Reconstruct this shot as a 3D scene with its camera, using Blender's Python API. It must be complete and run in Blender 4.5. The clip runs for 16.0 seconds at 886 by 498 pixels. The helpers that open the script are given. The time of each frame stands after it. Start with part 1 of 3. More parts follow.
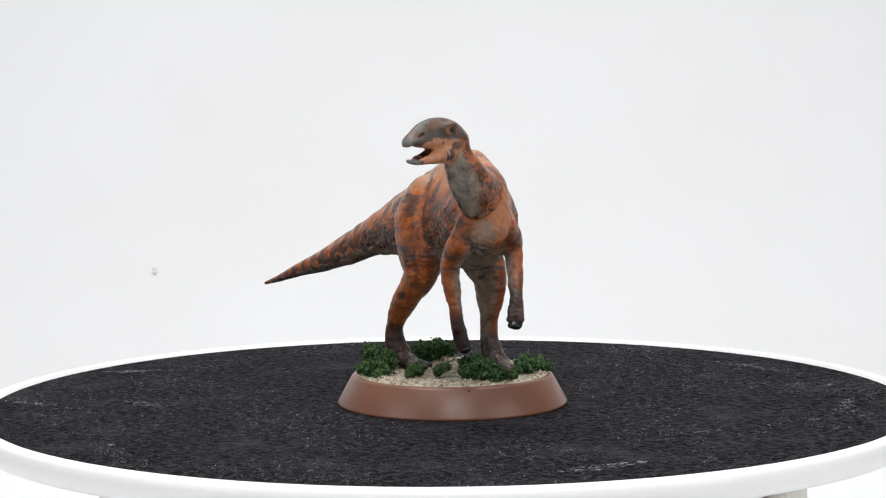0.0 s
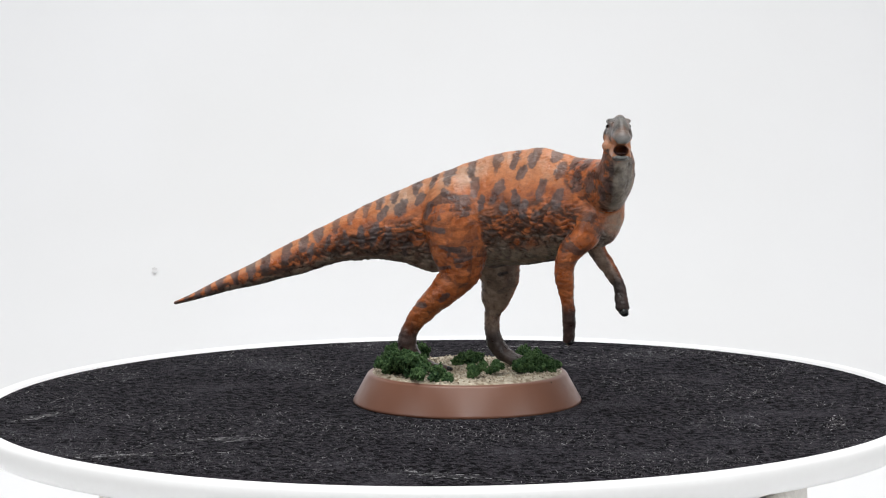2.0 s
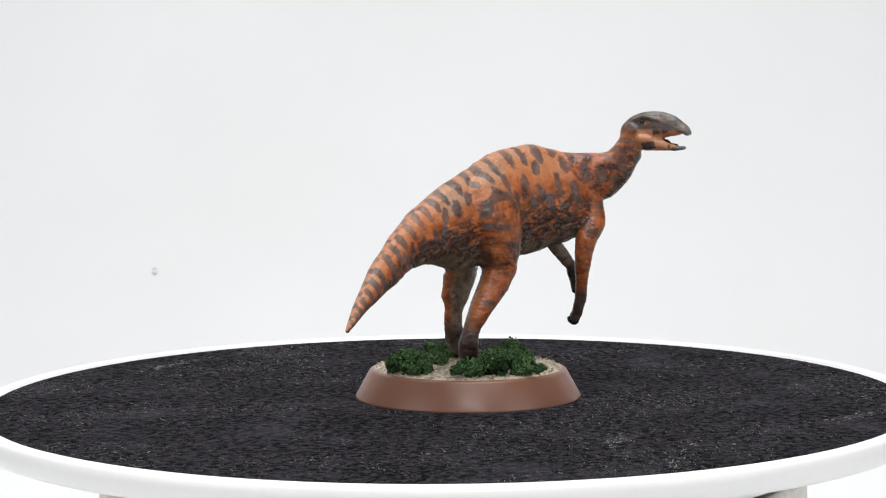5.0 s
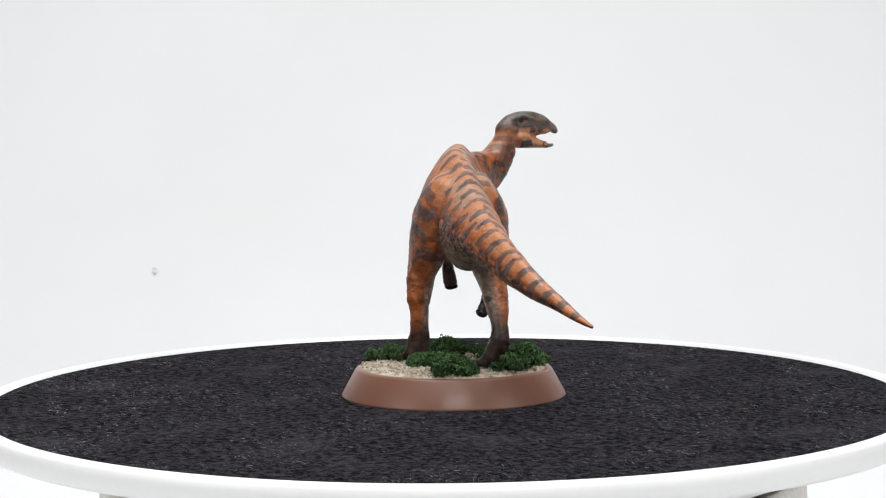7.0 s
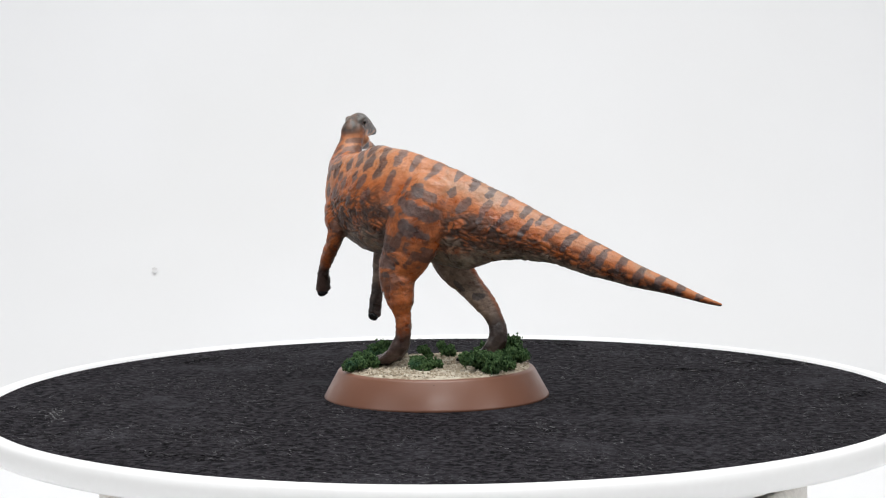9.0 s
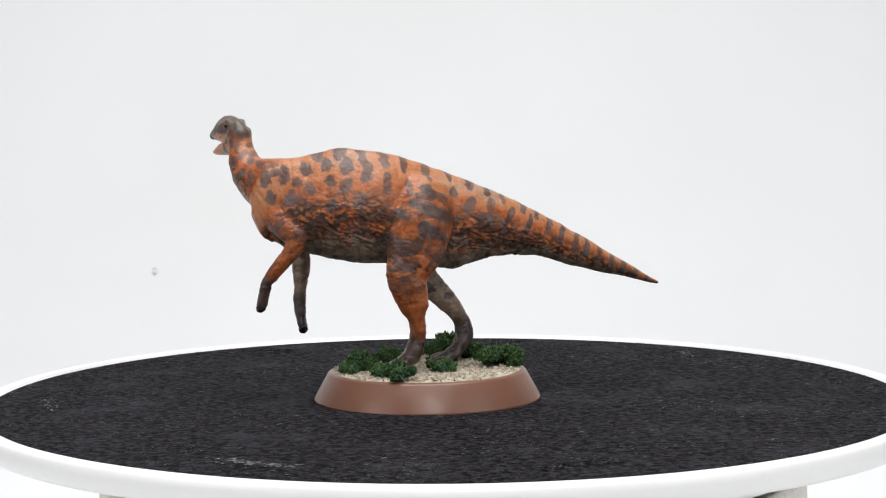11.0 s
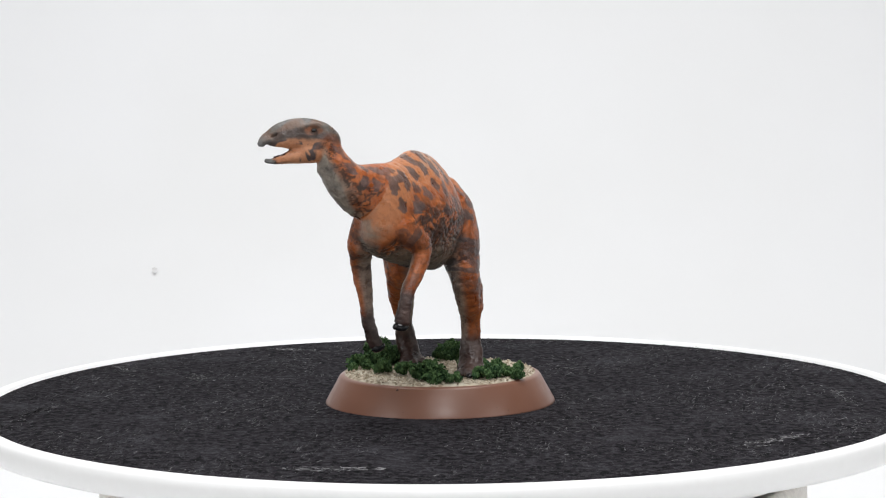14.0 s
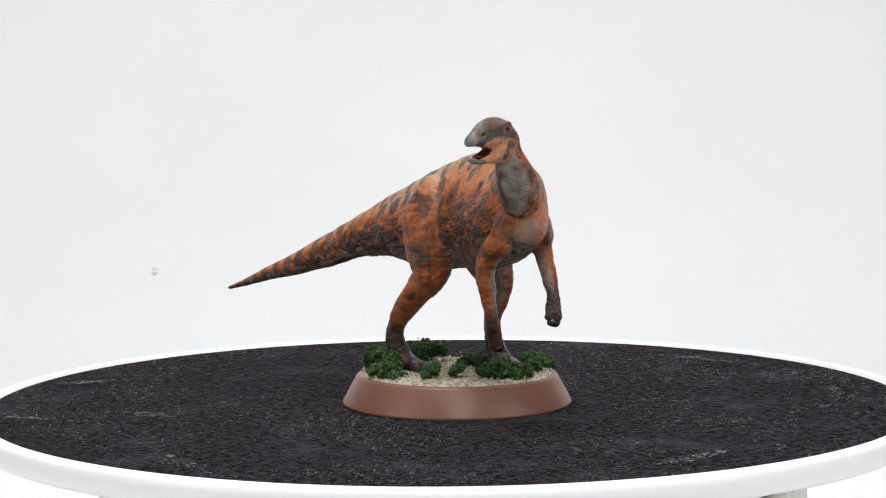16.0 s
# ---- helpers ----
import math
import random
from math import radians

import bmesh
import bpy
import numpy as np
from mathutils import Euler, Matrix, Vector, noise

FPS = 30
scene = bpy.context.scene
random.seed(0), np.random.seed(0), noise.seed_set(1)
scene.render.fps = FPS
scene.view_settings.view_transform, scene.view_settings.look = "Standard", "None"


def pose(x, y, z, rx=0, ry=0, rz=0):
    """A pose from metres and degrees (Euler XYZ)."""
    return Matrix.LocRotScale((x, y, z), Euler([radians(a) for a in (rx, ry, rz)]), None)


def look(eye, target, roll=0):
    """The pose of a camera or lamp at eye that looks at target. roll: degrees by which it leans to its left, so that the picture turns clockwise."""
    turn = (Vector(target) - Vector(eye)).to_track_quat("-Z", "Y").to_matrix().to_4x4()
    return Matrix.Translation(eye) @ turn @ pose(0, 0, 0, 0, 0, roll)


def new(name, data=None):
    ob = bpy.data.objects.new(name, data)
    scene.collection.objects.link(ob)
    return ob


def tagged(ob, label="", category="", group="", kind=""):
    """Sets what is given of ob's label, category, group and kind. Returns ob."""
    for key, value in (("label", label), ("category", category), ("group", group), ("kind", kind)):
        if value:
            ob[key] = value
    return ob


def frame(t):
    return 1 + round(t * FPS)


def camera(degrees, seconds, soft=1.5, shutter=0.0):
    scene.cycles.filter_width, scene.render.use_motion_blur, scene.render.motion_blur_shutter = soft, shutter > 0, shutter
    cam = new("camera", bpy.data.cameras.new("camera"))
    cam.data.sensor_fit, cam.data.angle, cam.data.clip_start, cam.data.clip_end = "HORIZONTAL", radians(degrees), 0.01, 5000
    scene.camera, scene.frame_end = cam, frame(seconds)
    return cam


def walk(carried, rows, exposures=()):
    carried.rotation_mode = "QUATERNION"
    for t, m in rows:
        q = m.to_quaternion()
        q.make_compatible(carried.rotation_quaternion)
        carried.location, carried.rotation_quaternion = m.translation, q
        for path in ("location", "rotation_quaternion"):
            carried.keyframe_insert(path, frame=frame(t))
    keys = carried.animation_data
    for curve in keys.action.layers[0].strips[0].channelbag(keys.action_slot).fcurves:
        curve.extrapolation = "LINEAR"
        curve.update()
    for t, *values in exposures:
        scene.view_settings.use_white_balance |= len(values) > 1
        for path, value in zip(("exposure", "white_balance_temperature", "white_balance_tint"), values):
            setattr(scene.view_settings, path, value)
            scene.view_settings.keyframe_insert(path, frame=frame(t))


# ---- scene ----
# Lengths of the small things are written in millimetres and scaled by MM.
MM = 0.001

# ---- camera ----
cam = camera(25.46, 16.0, soft=1.15)
EYE = pose(0, -0.4287, 0.0678, 90 - 4.625, 0, 0.147) @ pose(0, 0, 0, 0, 0, -0.543)
walk(cam, [(0, EYE), (16, EYE)])

# Turn of the table: seconds and degrees.
TURN = [(0.0, -58.10), (0.5, -47.83), (1.0, -36.55), (2.0, -13.08), (3.0, 9.49), (4.2, 36.99), (5.2, 60.3), (6.3, 85.99),
        (7.0, 102.13), (8.0, 125.49), (9.2, 153.49), (10.25, 179.4), (11.3, 206.66), (12.5, 234.16), (14.0, 269.56), (15.0, 291.60), (16.0, 314.10)]
BASE_X, BASE_Y = 4.46, -1.97      # the base stands a little off the table's axis

# ---- light ----
world = bpy.data.worlds.new("studio")
scene.world = world
world.use_nodes = True
world.node_tree.nodes["Background"].inputs["Color"].default_value = (0.95, 0.975, 1.0, 1)
world.node_tree.nodes["Background"].inputs["Strength"].default_value = 0.09


def softbox(name, eye, target, size, watts, colour=(1, 1, 1)):
    lamp = bpy.data.lights.new(name, "AREA")
    lamp.shape, lamp.size, lamp.size_y = "RECTANGLE", size[0], size[1]
    lamp.energy, lamp.color = watts, colour
    ob = new(name, lamp)
    ob.matrix_world = look(eye, target)
    return ob


softbox("softbox_top", (0.0, -0.04, 0.62), (0, 0.02, 0), (0.5, 0.4), 3.8, (0.985, 0.99, 1.0))
softbox("softbox_front", (0.04, -0.46, 0.50), (0, 0, 0.03), (0.22, 0.16), 1.1, (0.985, 0.99, 1.0))
softbox("softbox_left", (-0.55, -0.35, 0.36), (0, 0, 0.0), (0.3, 0.3), 1.0)
softbox("softbox_right", (0.55, -0.35, 0.36), (0, 0, 0.0), (0.3, 0.3), 1.0)
# unseen fill lamp, added only to lift the paper behind to white
softbox("backdrop_fill", (0, 0.26, 0.80), (0, 0.52, 0.05), (0.9, 0.12), 0.92)
scene.view_settings.exposure = 0.0


# ---- materials ----
class Nodes:
    """Short hand for building a node material."""

    def __init__(self, name, rough=0.6, metal=0.0, spec=0.5):
        self.mat = bpy.data.materials.new(name)
        self.mat.use_nodes = True
        self.tree = self.mat.node_tree
        self.bsdf = self.tree.nodes["Principled BSDF"]
        self.bsdf.inputs["Roughness"].default_value = rough
        self.bsdf.inputs["Metallic"].default_value = metal
        self.bsdf.inputs["Specular IOR Level"].default_value = spec

    def put(self, socket, value):
        if isinstance(value, bpy.types.NodeSocket):
            self.tree.links.new(value, socket)
        elif isinstance(value, tuple) and len(value) == 3 and socket.type == "RGBA":
            socket.default_value = (*value, 1)
        else:
            socket.default_value = value

    def attr(self, name):
        n = self.tree.nodes.new("ShaderNodeAttribute")
        n.attribute_name = name
        return n.outputs["Fac"]

    def coords(self):
        return self.tree.nodes.new("ShaderNodeTexCoord").outputs["Object"]

    def scaled(self, vec, scale):
        n = self.tree.nodes.new("ShaderNodeMapping")
        self.put(n.inputs["Vector"], vec)
        n.inputs["Scale"].default_value = scale
        return n.outputs["Vector"]

    def noise(self, scale, detail=3.0, vec=None, rough=0.55, distort=0.0):
        n = self.tree.nodes.new("ShaderNodeTexNoise")
        self.put(n.inputs["Vector"], vec if vec is not None else self.coords())
        n.inputs["Scale"].default_value, n.inputs["Detail"].default_value = scale, detail
        n.inputs["Roughness"].default_value, n.inputs["Distortion"].default_value = rough, distort
        return n.outputs["Fac"]

    def voronoi(self, scale, vec=None, feature="F1"):
        n = self.tree.nodes.new("ShaderNodeTexVoronoi")
        n.feature = feature
        self.put(n.inputs["Vector"], vec if vec is not None else self.coords())
        n.inputs["Scale"].default_value = scale
        return n.outputs["Distance"]

    def math(self, op, a, b=0.0, c=0.0):
        n = self.tree.nodes.new("ShaderNodeMath")
        n.operation = op
        for i, v in enumerate((a, b, c)):
            self.put(n.inputs[i], v)
        return n.outputs[0]

    def step(self, value, lo, hi, to0=0.0, to1=1.0):
        n = self.tree.nodes.new("ShaderNodeMapRange")
        n.interpolation_type = "SMOOTHSTEP"
        for key, v in (("Value", value), ("From Min", lo), ("From Max", hi), ("To Min", to0), ("To Max", to1)):
            self.put(n.inputs[key], v)
        return n.outputs["Result"]

    def mix(self, fac, a, b, blend="MIX"):
        n = self.tree.nodes.new("ShaderNodeMix")
        n.data_type, n.blend_type = "RGBA", blend
        self.put(n.inputs[0], fac)
        self.put(n.inputs[6], a)
        self.put(n.inputs[7], b)
        return n.outputs[2]

    def bump(self, height, strength=0.3, distance=0.0002):
        n = self.tree.nodes.new("ShaderNodeBump")
        n.inputs["Strength"].default_value, n.inputs["Distance"].default_value = strength, distance
        self.put(n.inputs["Height"], height)
        self.put(self.bsdf.inputs["Normal"], n.outputs["Normal"])
        return n

    def colour(self, value):
        self.put(self.bsdf.inputs["Base Color"], value)
        return self.mat


def backdrop_material():
    m = Nodes("white_paper", 0.75, spec=0.2)
    m.bump(m.noise(900, 4), 0.12, 0.0001)
    broad = m.noise(5, 3)
    return m.colour(m.mix(m.step(broad, 0.3, 0.7), (0.81, 0.81, 0.81), (0.84, 0.842, 0.85)))


def plastic_material():
    m = Nodes("white_plastic", 0.28, spec=0.5)
    n = m.noise(700, 3)
    m.put(m.bsdf.inputs["Roughness"], m.step(n, 0.3, 0.7, 0.32, 0.40))
    return m.colour(m.mix(n, (0.88, 0.875, 0.865), (0.91, 0.91, 0.905)))


def felt_material():
    m = Nodes("black_felt", 1.0, spec=0.05)
    fine, nap, patch = m.noise(1700, 3), m.noise(620, 4, distort=0.6), m.noise(42, 5, rough=0.7)
    # the nap leans to one side of the cloth
    lean = m.tree.nodes.new("ShaderNodeVectorTransform")
    lean.vector_type, lean.convert_from, lean.convert_to = "NORMAL", "OBJECT", "WORLD"
    lean.inputs["Vector"].default_value = (-0.50, -0.60, 0.62)
    bump = m.bump(m.math("ADD", fine, m.math("MULTIPLY", nap, 1.5)), 0.9, 0.0004)
    m.put(bump.inputs["Normal"], lean.outputs["Vector"])
    base = m.mix(m.step(nap, 0.36, 0.68), (0.0056, 0.0050, 0.0064), (0.056, 0.052, 0.060))
    base = m.mix(m.step(fine, 0.58, 0.74, 0, 0.7), base, (0.150, 0.144, 0.158))
    return m.colour(m.mix(m.step(patch, 0.48, 0.72, 0, 0.45), base, (0.092, 0.088, 0.101)))


def fibre_material():
    m = Nodes("felt_fibre", 0.8, spec=0.2)
    n = m.tree.nodes.new("ShaderNodeNewGeometry").outputs["Random Per Island"]
    return m.colour(m.mix(m.math("POWER", n, 4.0), (0.026, 0.025, 0.028), (0.36, 0.35, 0.36)))


def base_material():
    m = Nodes("brown_paint", 0.42, spec=0.4)
    n = m.noise(260, 4)
    broad = m.noise(45, 3)
    m.bump(m.math("ADD", n, m.math("MULTIPLY", m.noise(1500, 2), 0.4)), 0.18, 0.00012)
    m.put(m.bsdf.inputs["Roughness"], m.step(n, 0.3, 0.7, 0.29, 0.40))
    c = m.mix(m.step(broad, 0.3, 0.7), (0.175, 0.078, 0.050), (0.205, 0.095, 0.062))
    chips = m.step(m.voronoi(110), 0.045, 0.075, 1, 0)
    return m.colour(m.mix(m.math("MULTIPLY", chips, m.step(m.noise(80, 1), 0.55, 0.6)), c, (0.05, 0.022, 0.015)))


def sand_material():
    m = Nodes("glued_sand", 0.85, spec=0.25)
    r = m.noise(900, 4)
    m.bump(r, 0.7, 0.0003)
    c = m.mix(m.step(r, 0.35, 0.65), (0.22, 0.17, 0.115), (0.50, 0.44, 0.34))
    return m.colour(m.mix(m.step(m.noise(160, 3), 0.4, 0.7), c, (0.58, 0.53, 0.43)))


def grit_material():
    m = Nodes("pale_grit", 0.85, spec=0.25)
    n = m.tree.nodes.new("ShaderNodeNewGeometry").outputs["Random Per Island"]
    c = m.mix(n, (0.30, 0.24, 0.165), (0.66, 0.60, 0.50))
    m.bump(m.noise(2500, 2), 0.5, 0.0001)
    return m.colour(m.mix(m.step(m.noise(1200, 2), 0.35, 0.7), c, (0.42, 0.36, 0.27)))


def foliage_material():
    m = Nodes("green_foam", 0.9, spec=0.15)
    n = m.tree.nodes.new("ShaderNodeNewGeometry").outputs["Random Per Island"]
    c = m.mix(n, (0.020, 0.050, 0.020), (0.105, 0.180, 0.070))
    c = m.mix(m.step(m.noise(260, 2), 0.52, 0.74, 0, 0.6), c, (0.026, 0.075, 0.048))
    m.bump(m.noise(2600, 3), 0.6, 0.0002)
    return m.colour(c)


def skin_material():
    m = Nodes("painted_skin", 0.5, spec=0.4)
    girth = m.attr("girth")
    limb, limbw, head, headw = m.attr("limb"), m.attr("limb_weight"), m.attr("head"), m.attr("head_weight")
    wrinkle = m.attr("wrinkle")
    fine, mid, broad = m.noise(1500, 4), m.noise(430, 4), m.noise(130, 4)
    blot = m.noise(210, 3, distort=0.6)
    jog = m.math("SUBTRACT", broad, 0.5)
    blot0, mid0 = m.math("SUBTRACT", blot, 0.5), m.math("SUBTRACT", mid, 0.5)
    body_w = m.math("SUBTRACT", 1.0, limbw)
    # orange ground coat, drybrushed paler towards the spine
    skin = m.mix(m.step(mid, 0.35, 0.65), (0.34, 0.082, 0.018), (0.47, 0.135, 0.036))
    back = m.step(m.math("ADD", girth, m.math("MULTIPLY", jog, 0.6)), 0.30, 0.75)
    skin = m.mix(m.math("MULTIPLY", back, 0.85), skin, m.mix(mid, (0.44, 0.165, 0.066), (0.55, 0.235, 0.110)))
    beige = m.math("MULTIPLY", m.step(m.noise(95, 4, distort=0.5), 0.46, 0.66), m.math("MULTIPLY", back, 0.85))
    skin = m.mix(beige, skin, m.mix(mid, (0.33, 0.195, 0.125), (0.47, 0.30, 0.20)))
    # brown mottling of the flank, tail and thigh
    net = m.noise(300, 5, vec=m.scaled(m.coords(), (0.75, 1, 1.25)), distort=1.2)
    under = m.step(m.math("ADD", girth, m.math("MULTIPLY", jog, 0.7)), 0.52, 0.0)
    under = m.math("MULTIPLY", under, m.math("SUBTRACT", 1.0, m.math("MULTIPLY", m.attr("neck"), 0.75)))
    flank = m.math("MULTIPLY", m.step(net, 0.37, 0.56), under)
    skin = m.mix(m.math("MULTIPLY", flank, m.math("SUBTRACT", 0.95, m.math("MULTIPLY", limbw, m.step(limb, 0.05, 0.45, 0.45, 0.75)))), skin, (0.058, 0.026, 0.016))
    # grey brown belly
    low = m.math("ADD", girth, m.math("MULTIPLY", blot0, 0.9))
    belly = m.math("MULTIPLY", m.step(low, -0.78, -0.30, 1, 0), body_w)
    skin = m.mix(m.math("MULTIPLY", belly, 0.88), skin, m.mix(m.step(mid, 0.35, 0.65), (0.085, 0.066, 0.050), (0.27, 0.222, 0.172)))
    skin = m.mix(m.math("MULTIPLY", m.attr("inner"), 0.86), skin, m.mix(m.step(mid, 0.3, 0.7), (0.19, 0.145, 0.115), (0.42, 0.34, 0.27)))
    # dark dabs along the spine and down the flanks, with ragged brushed edges
    ragged = m.math("ADD", m.math("MULTIPLY", mid0, 0.85), m.math("MULTIPLY", m.math("ADD", blot0, jog), 0.45))
    ragged = m.math("ADD", ragged, m.math("MULTIPLY", m.math("SUBTRACT", fine, 0.5), 0.5))
    stripe = m.math("MULTIPLY", m.step(m.math("ADD", m.attr("dab"), ragged), 0.26, 0.60), m.step(broad, 0.25, 0.6, 0.72, 1.0))
    dark = m.mix(m.step(mid, 0.3, 0.7), (0.030, 0.025, 0.028), (0.100, 0.084, 0.083))
    skin = m.mix(m.math("MULTIPLY", stripe, 0.84), skin, dark)
    dabs = m.math("MULTIPLY", m.step(m.noise(240, 3, distort=0.9), 0.56, 0.64), m.step(girth, 0.55, 0.05))
    skin = m.mix(m.math("MULTIPLY", dabs, 0.5), skin, (0.045, 0.028, 0.024))
    # limbs: dark bands, and dark lower ends
    lw = m.math("SINE", m.math("ADD", m.math("MULTIPLY", limb, 40.0), m.math("MULTIPLY", broad, 10.0)))
    lband = m.math("MULTIPLY", m.step(m.math("ADD", lw, m.math("MULTIPLY", blot0, 5.0)), 0.40, 0.90), m.math("MULTIPLY", limbw, m.step(limb, 0.42, 0.30)))
    skin = m.mix(m.math("MULTIPLY", lband, 0.8), skin, (0.060, 0.036, 0.030))
    lend = m.math("ADD", limb, m.math("MULTIPLY", mid0, 0.10))
    skin = m.mix(m.math("MULTIPLY", m.math("MULTIPLY", m.step(lend, 0.59, 0.72), limbw), 0.94), skin, m.mix(m.step(mid, 0.35, 0.7), (0.020, 0.013, 0.013), (0.070, 0.052, 0.048)))
    # head: grey crown and beak, orange cheek with dark marks, orange round the eye
    side = m.math("ADD", m.attr("head_girth"), m.math("MULTIPLY", blot0, 0.8))
    cheek = m.math("MULTIPLY", m.step(side, -0.25, 0.15, 1, 0), m.step(head, 0.66, 0.80, 1, 0))
    cheekskin = m.mix(m.step(m.noise(330, 2, distort=0.5), 0.54, 0.62), m.mix(mid, (0.40, 0.155, 0.070), (0.56, 0.27, 0.145)), (0.080, 0.058, 0.055))
    crown = m.mix(m.step(mid, 0.3, 0.7), (0.050, 0.044, 0.039), (0.140, 0.130, 0.116))
    crown = m.mix(m.step(blot, 0.46, 0.64, 0, 0.8), crown, (0.155, 0.082, 0.050))
    hskin = m.mix(cheek, crown, cheekskin)
    hskin = m.mix(m.step(head, 0.74, 0.95, 0, 0.7), hskin, m.mix(mid, (0.115, 0.125, 0.125), (0.24, 0.25, 0.245)))
    hskin = m.mix(m.math("MULTIPLY", m.math("MULTIPLY", m.step(m.math("ABSOLUTE", m.math("SUBTRACT", side, 0.30)), 0.18, 0.34, 1, 0), m.step(head, 0.78, 0.62)), 0.75), hskin, (0.042, 0.030, 0.027))
    hskin = m.mix(m.math("MULTIPLY", m.attr("eye_patch"), m.step(mid, 0.40, 0.62)), hskin, (0.36, 0.13, 0.055))
    skin = m.mix(headw, skin, hskin)
    # throat
    skin = m.mix(m.math("MULTIPLY", m.step(m.math("ADD", m.attr("throat"), m.math("MULTIPLY", blot0, 0.8)), 0.25, 0.75), 0.85), skin, m.mix(m.step(mid, 0.3, 0.7), (0.115, 0.098, 0.080), (0.29, 0.255, 0.208)))
    # dark wash settled in the folds, and the lining of the mouth
    thin = m.math("SUBTRACT", 0.80, m.math("MULTIPLY", m.math("MAXIMUM", limbw, m.math("MULTIPLY", m.attr("throat"), 0.5)), 0.42))
    skin = m.mix(m.math("MULTIPLY", m.step(wrinkle, 0.30, 0.75), thin), skin, (0.034, 0.020, 0.015))
    skin = m.mix(m.step(fine, 0.48, 0.72, 0, 0.42), skin, m.mix(0.55, skin, (0.05, 0.03, 0.024)))
    skin = m.mix(m.attr("gape"), skin, m.mix(mid, (0.018, 0.005, 0.005), (0.075, 0.020, 0.018)))
    m.bump(m.math("ADD", m.math("MULTIPLY", fine, 0.7), m.math("ADD", mid, m.math("MULTIPLY", net, 0.9))), 0.58, 0.00030)
    m.put(m.bsdf.inputs["Roughness"], m.step(mid, 0.3, 0.7, 0.26, 0.44))
    return m.colour(skin)


def plain_material(name, colour, rough, spec=0.5):
    m = Nodes(name, rough, spec=spec)
    n = m.noise(900, 3)
    return m.colour(m.mix(n, tuple(0.75 * c for c in colour), tuple(1.25 * c for c in colour)))


PAPER, PLASTIC, FELT, FIBRE = backdrop_material(), plastic_material(), felt_material(), fibre_material()
BROWN, SAND, GRIT, GREEN, SKIN = base_material(), sand_material(), grit_material(), foliage_material(), skin_material()
CLAW = plain_material("gloss_black_claw", (0.012, 0.012, 0.013), 0.16)
EYE_BLACK = plain_material("gloss_black_eye", (0.010, 0.008, 0.007), 0.12)
MOUTH = plain_material("dark_red_mouth", (0.055, 0.014, 0.012), 0.45)
FLECK = plain_material("dark_fleck", (0.055, 0.024, 0.015), 0.5)
SMUDGE = plain_material("grey_smudge", (0.68, 0.675, 0.67), 0.8, 0.1)
BEIGE = plain_material("cream_plastic", (0.84, 0.80, 0.74), 0.4)


# ---- mesh helpers ----
def from_arrays(name, verts, faces, material, parent=None, label="", smooth=True):
    me = bpy.data.meshes.new(name)
    me.from_pydata([tuple(v) for v in verts], [], [tuple(f) for f in faces])
    me.materials.append(material)
    if smooth:
        me.shade_smooth()
    ob = new(name, me)
    if parent is not None:
        ob.parent = parent
    if label:
        ob["label"] = label
    return ob


def part(name, bm, material, parent=None, label="", smooth=True):
    me = bpy.data.meshes.new(name)
    bm.to_mesh(me)
    bm.free()
    me.materials.append(material)
    if smooth:
        me.shade_smooth()
    ob = new(name, me)
    if parent is not None:
        ob.parent = parent
    if label:
        ob["label"] = label
    return ob


def revolve(profile, steps=192, centre=(0, 0), wobble=0.0, closed=True):
    """A turned body from (radius, height) pairs in millimetres."""
    verts, faces, n = [], [], len(profile)
    for i in range(steps):
        a = 2 * math.pi * i / steps
        for r, z in profile:
            dz = wobble * noise.noise((math.cos(a) * 9, math.sin(a) * 9, r)) if wobble else 0
            verts.append(((centre[0] + r * math.cos(a)) * MM, (centre[1] + r * math.sin(a)) * MM, (z + dz) * MM))
    for i in range(steps):
        j = (i + 1) % steps
        for k in range(n - 1):
            faces.append((i * n + k, j * n + k, j * n + k + 1, i * n + k + 1))
    if closed:
        faces.append(tuple(i * n for i in range(steps))[::-1])
        faces.append(tuple(i * n + n - 1 for i in range(steps)))
    return verts, faces


# ---- the setting: a white paper sweep ----
FLOOR_Z = -46.0


def build_backdrop():
    """One sheet that lies on the table, curves up behind and closes over and behind the camera's field."""
    line = [(-900, FLOOR_Z)]
    line += [(y, FLOOR_Z) for y in range(-800, 300, 100)]
    for i in range(1, 17):
        a = math.pi / 2 * i / 16
        line.append((300 + 220 * math.sin(a), FLOOR_Z + 220 * (1 - math.cos(a))))
    line += [(520, z) for z in range(300, 1001, 100)]
    verts, faces = [], []
    cols = 33
    for y, z in line:
        for c in range(cols):
            x = -900 + 1800 * c / (cols - 1)
            n = noise.noise((x * 0.006, y * 0.006, z * 0.006)) * 2.0
            up = z > FLOOR_Z + 40
            verts.append((x * MM, (y + (n if up else 0)) * MM, z * MM))
    for r in range(len(line) - 1):
        for c in range(cols - 1):
            a = r * cols + c
            faces.append((a, a + 1, a + cols + 1, a + cols))
    ob = from_arrays("backdrop", verts, faces, PAPER)
    solid = ob.modifiers.new("thick", "SOLIDIFY")
    solid.thickness, solid.offset = 0.0008, -1
    tagged(ob, "white paper backdrop sweep with faint smudges", "backdrop", kind="structure")
    return ob


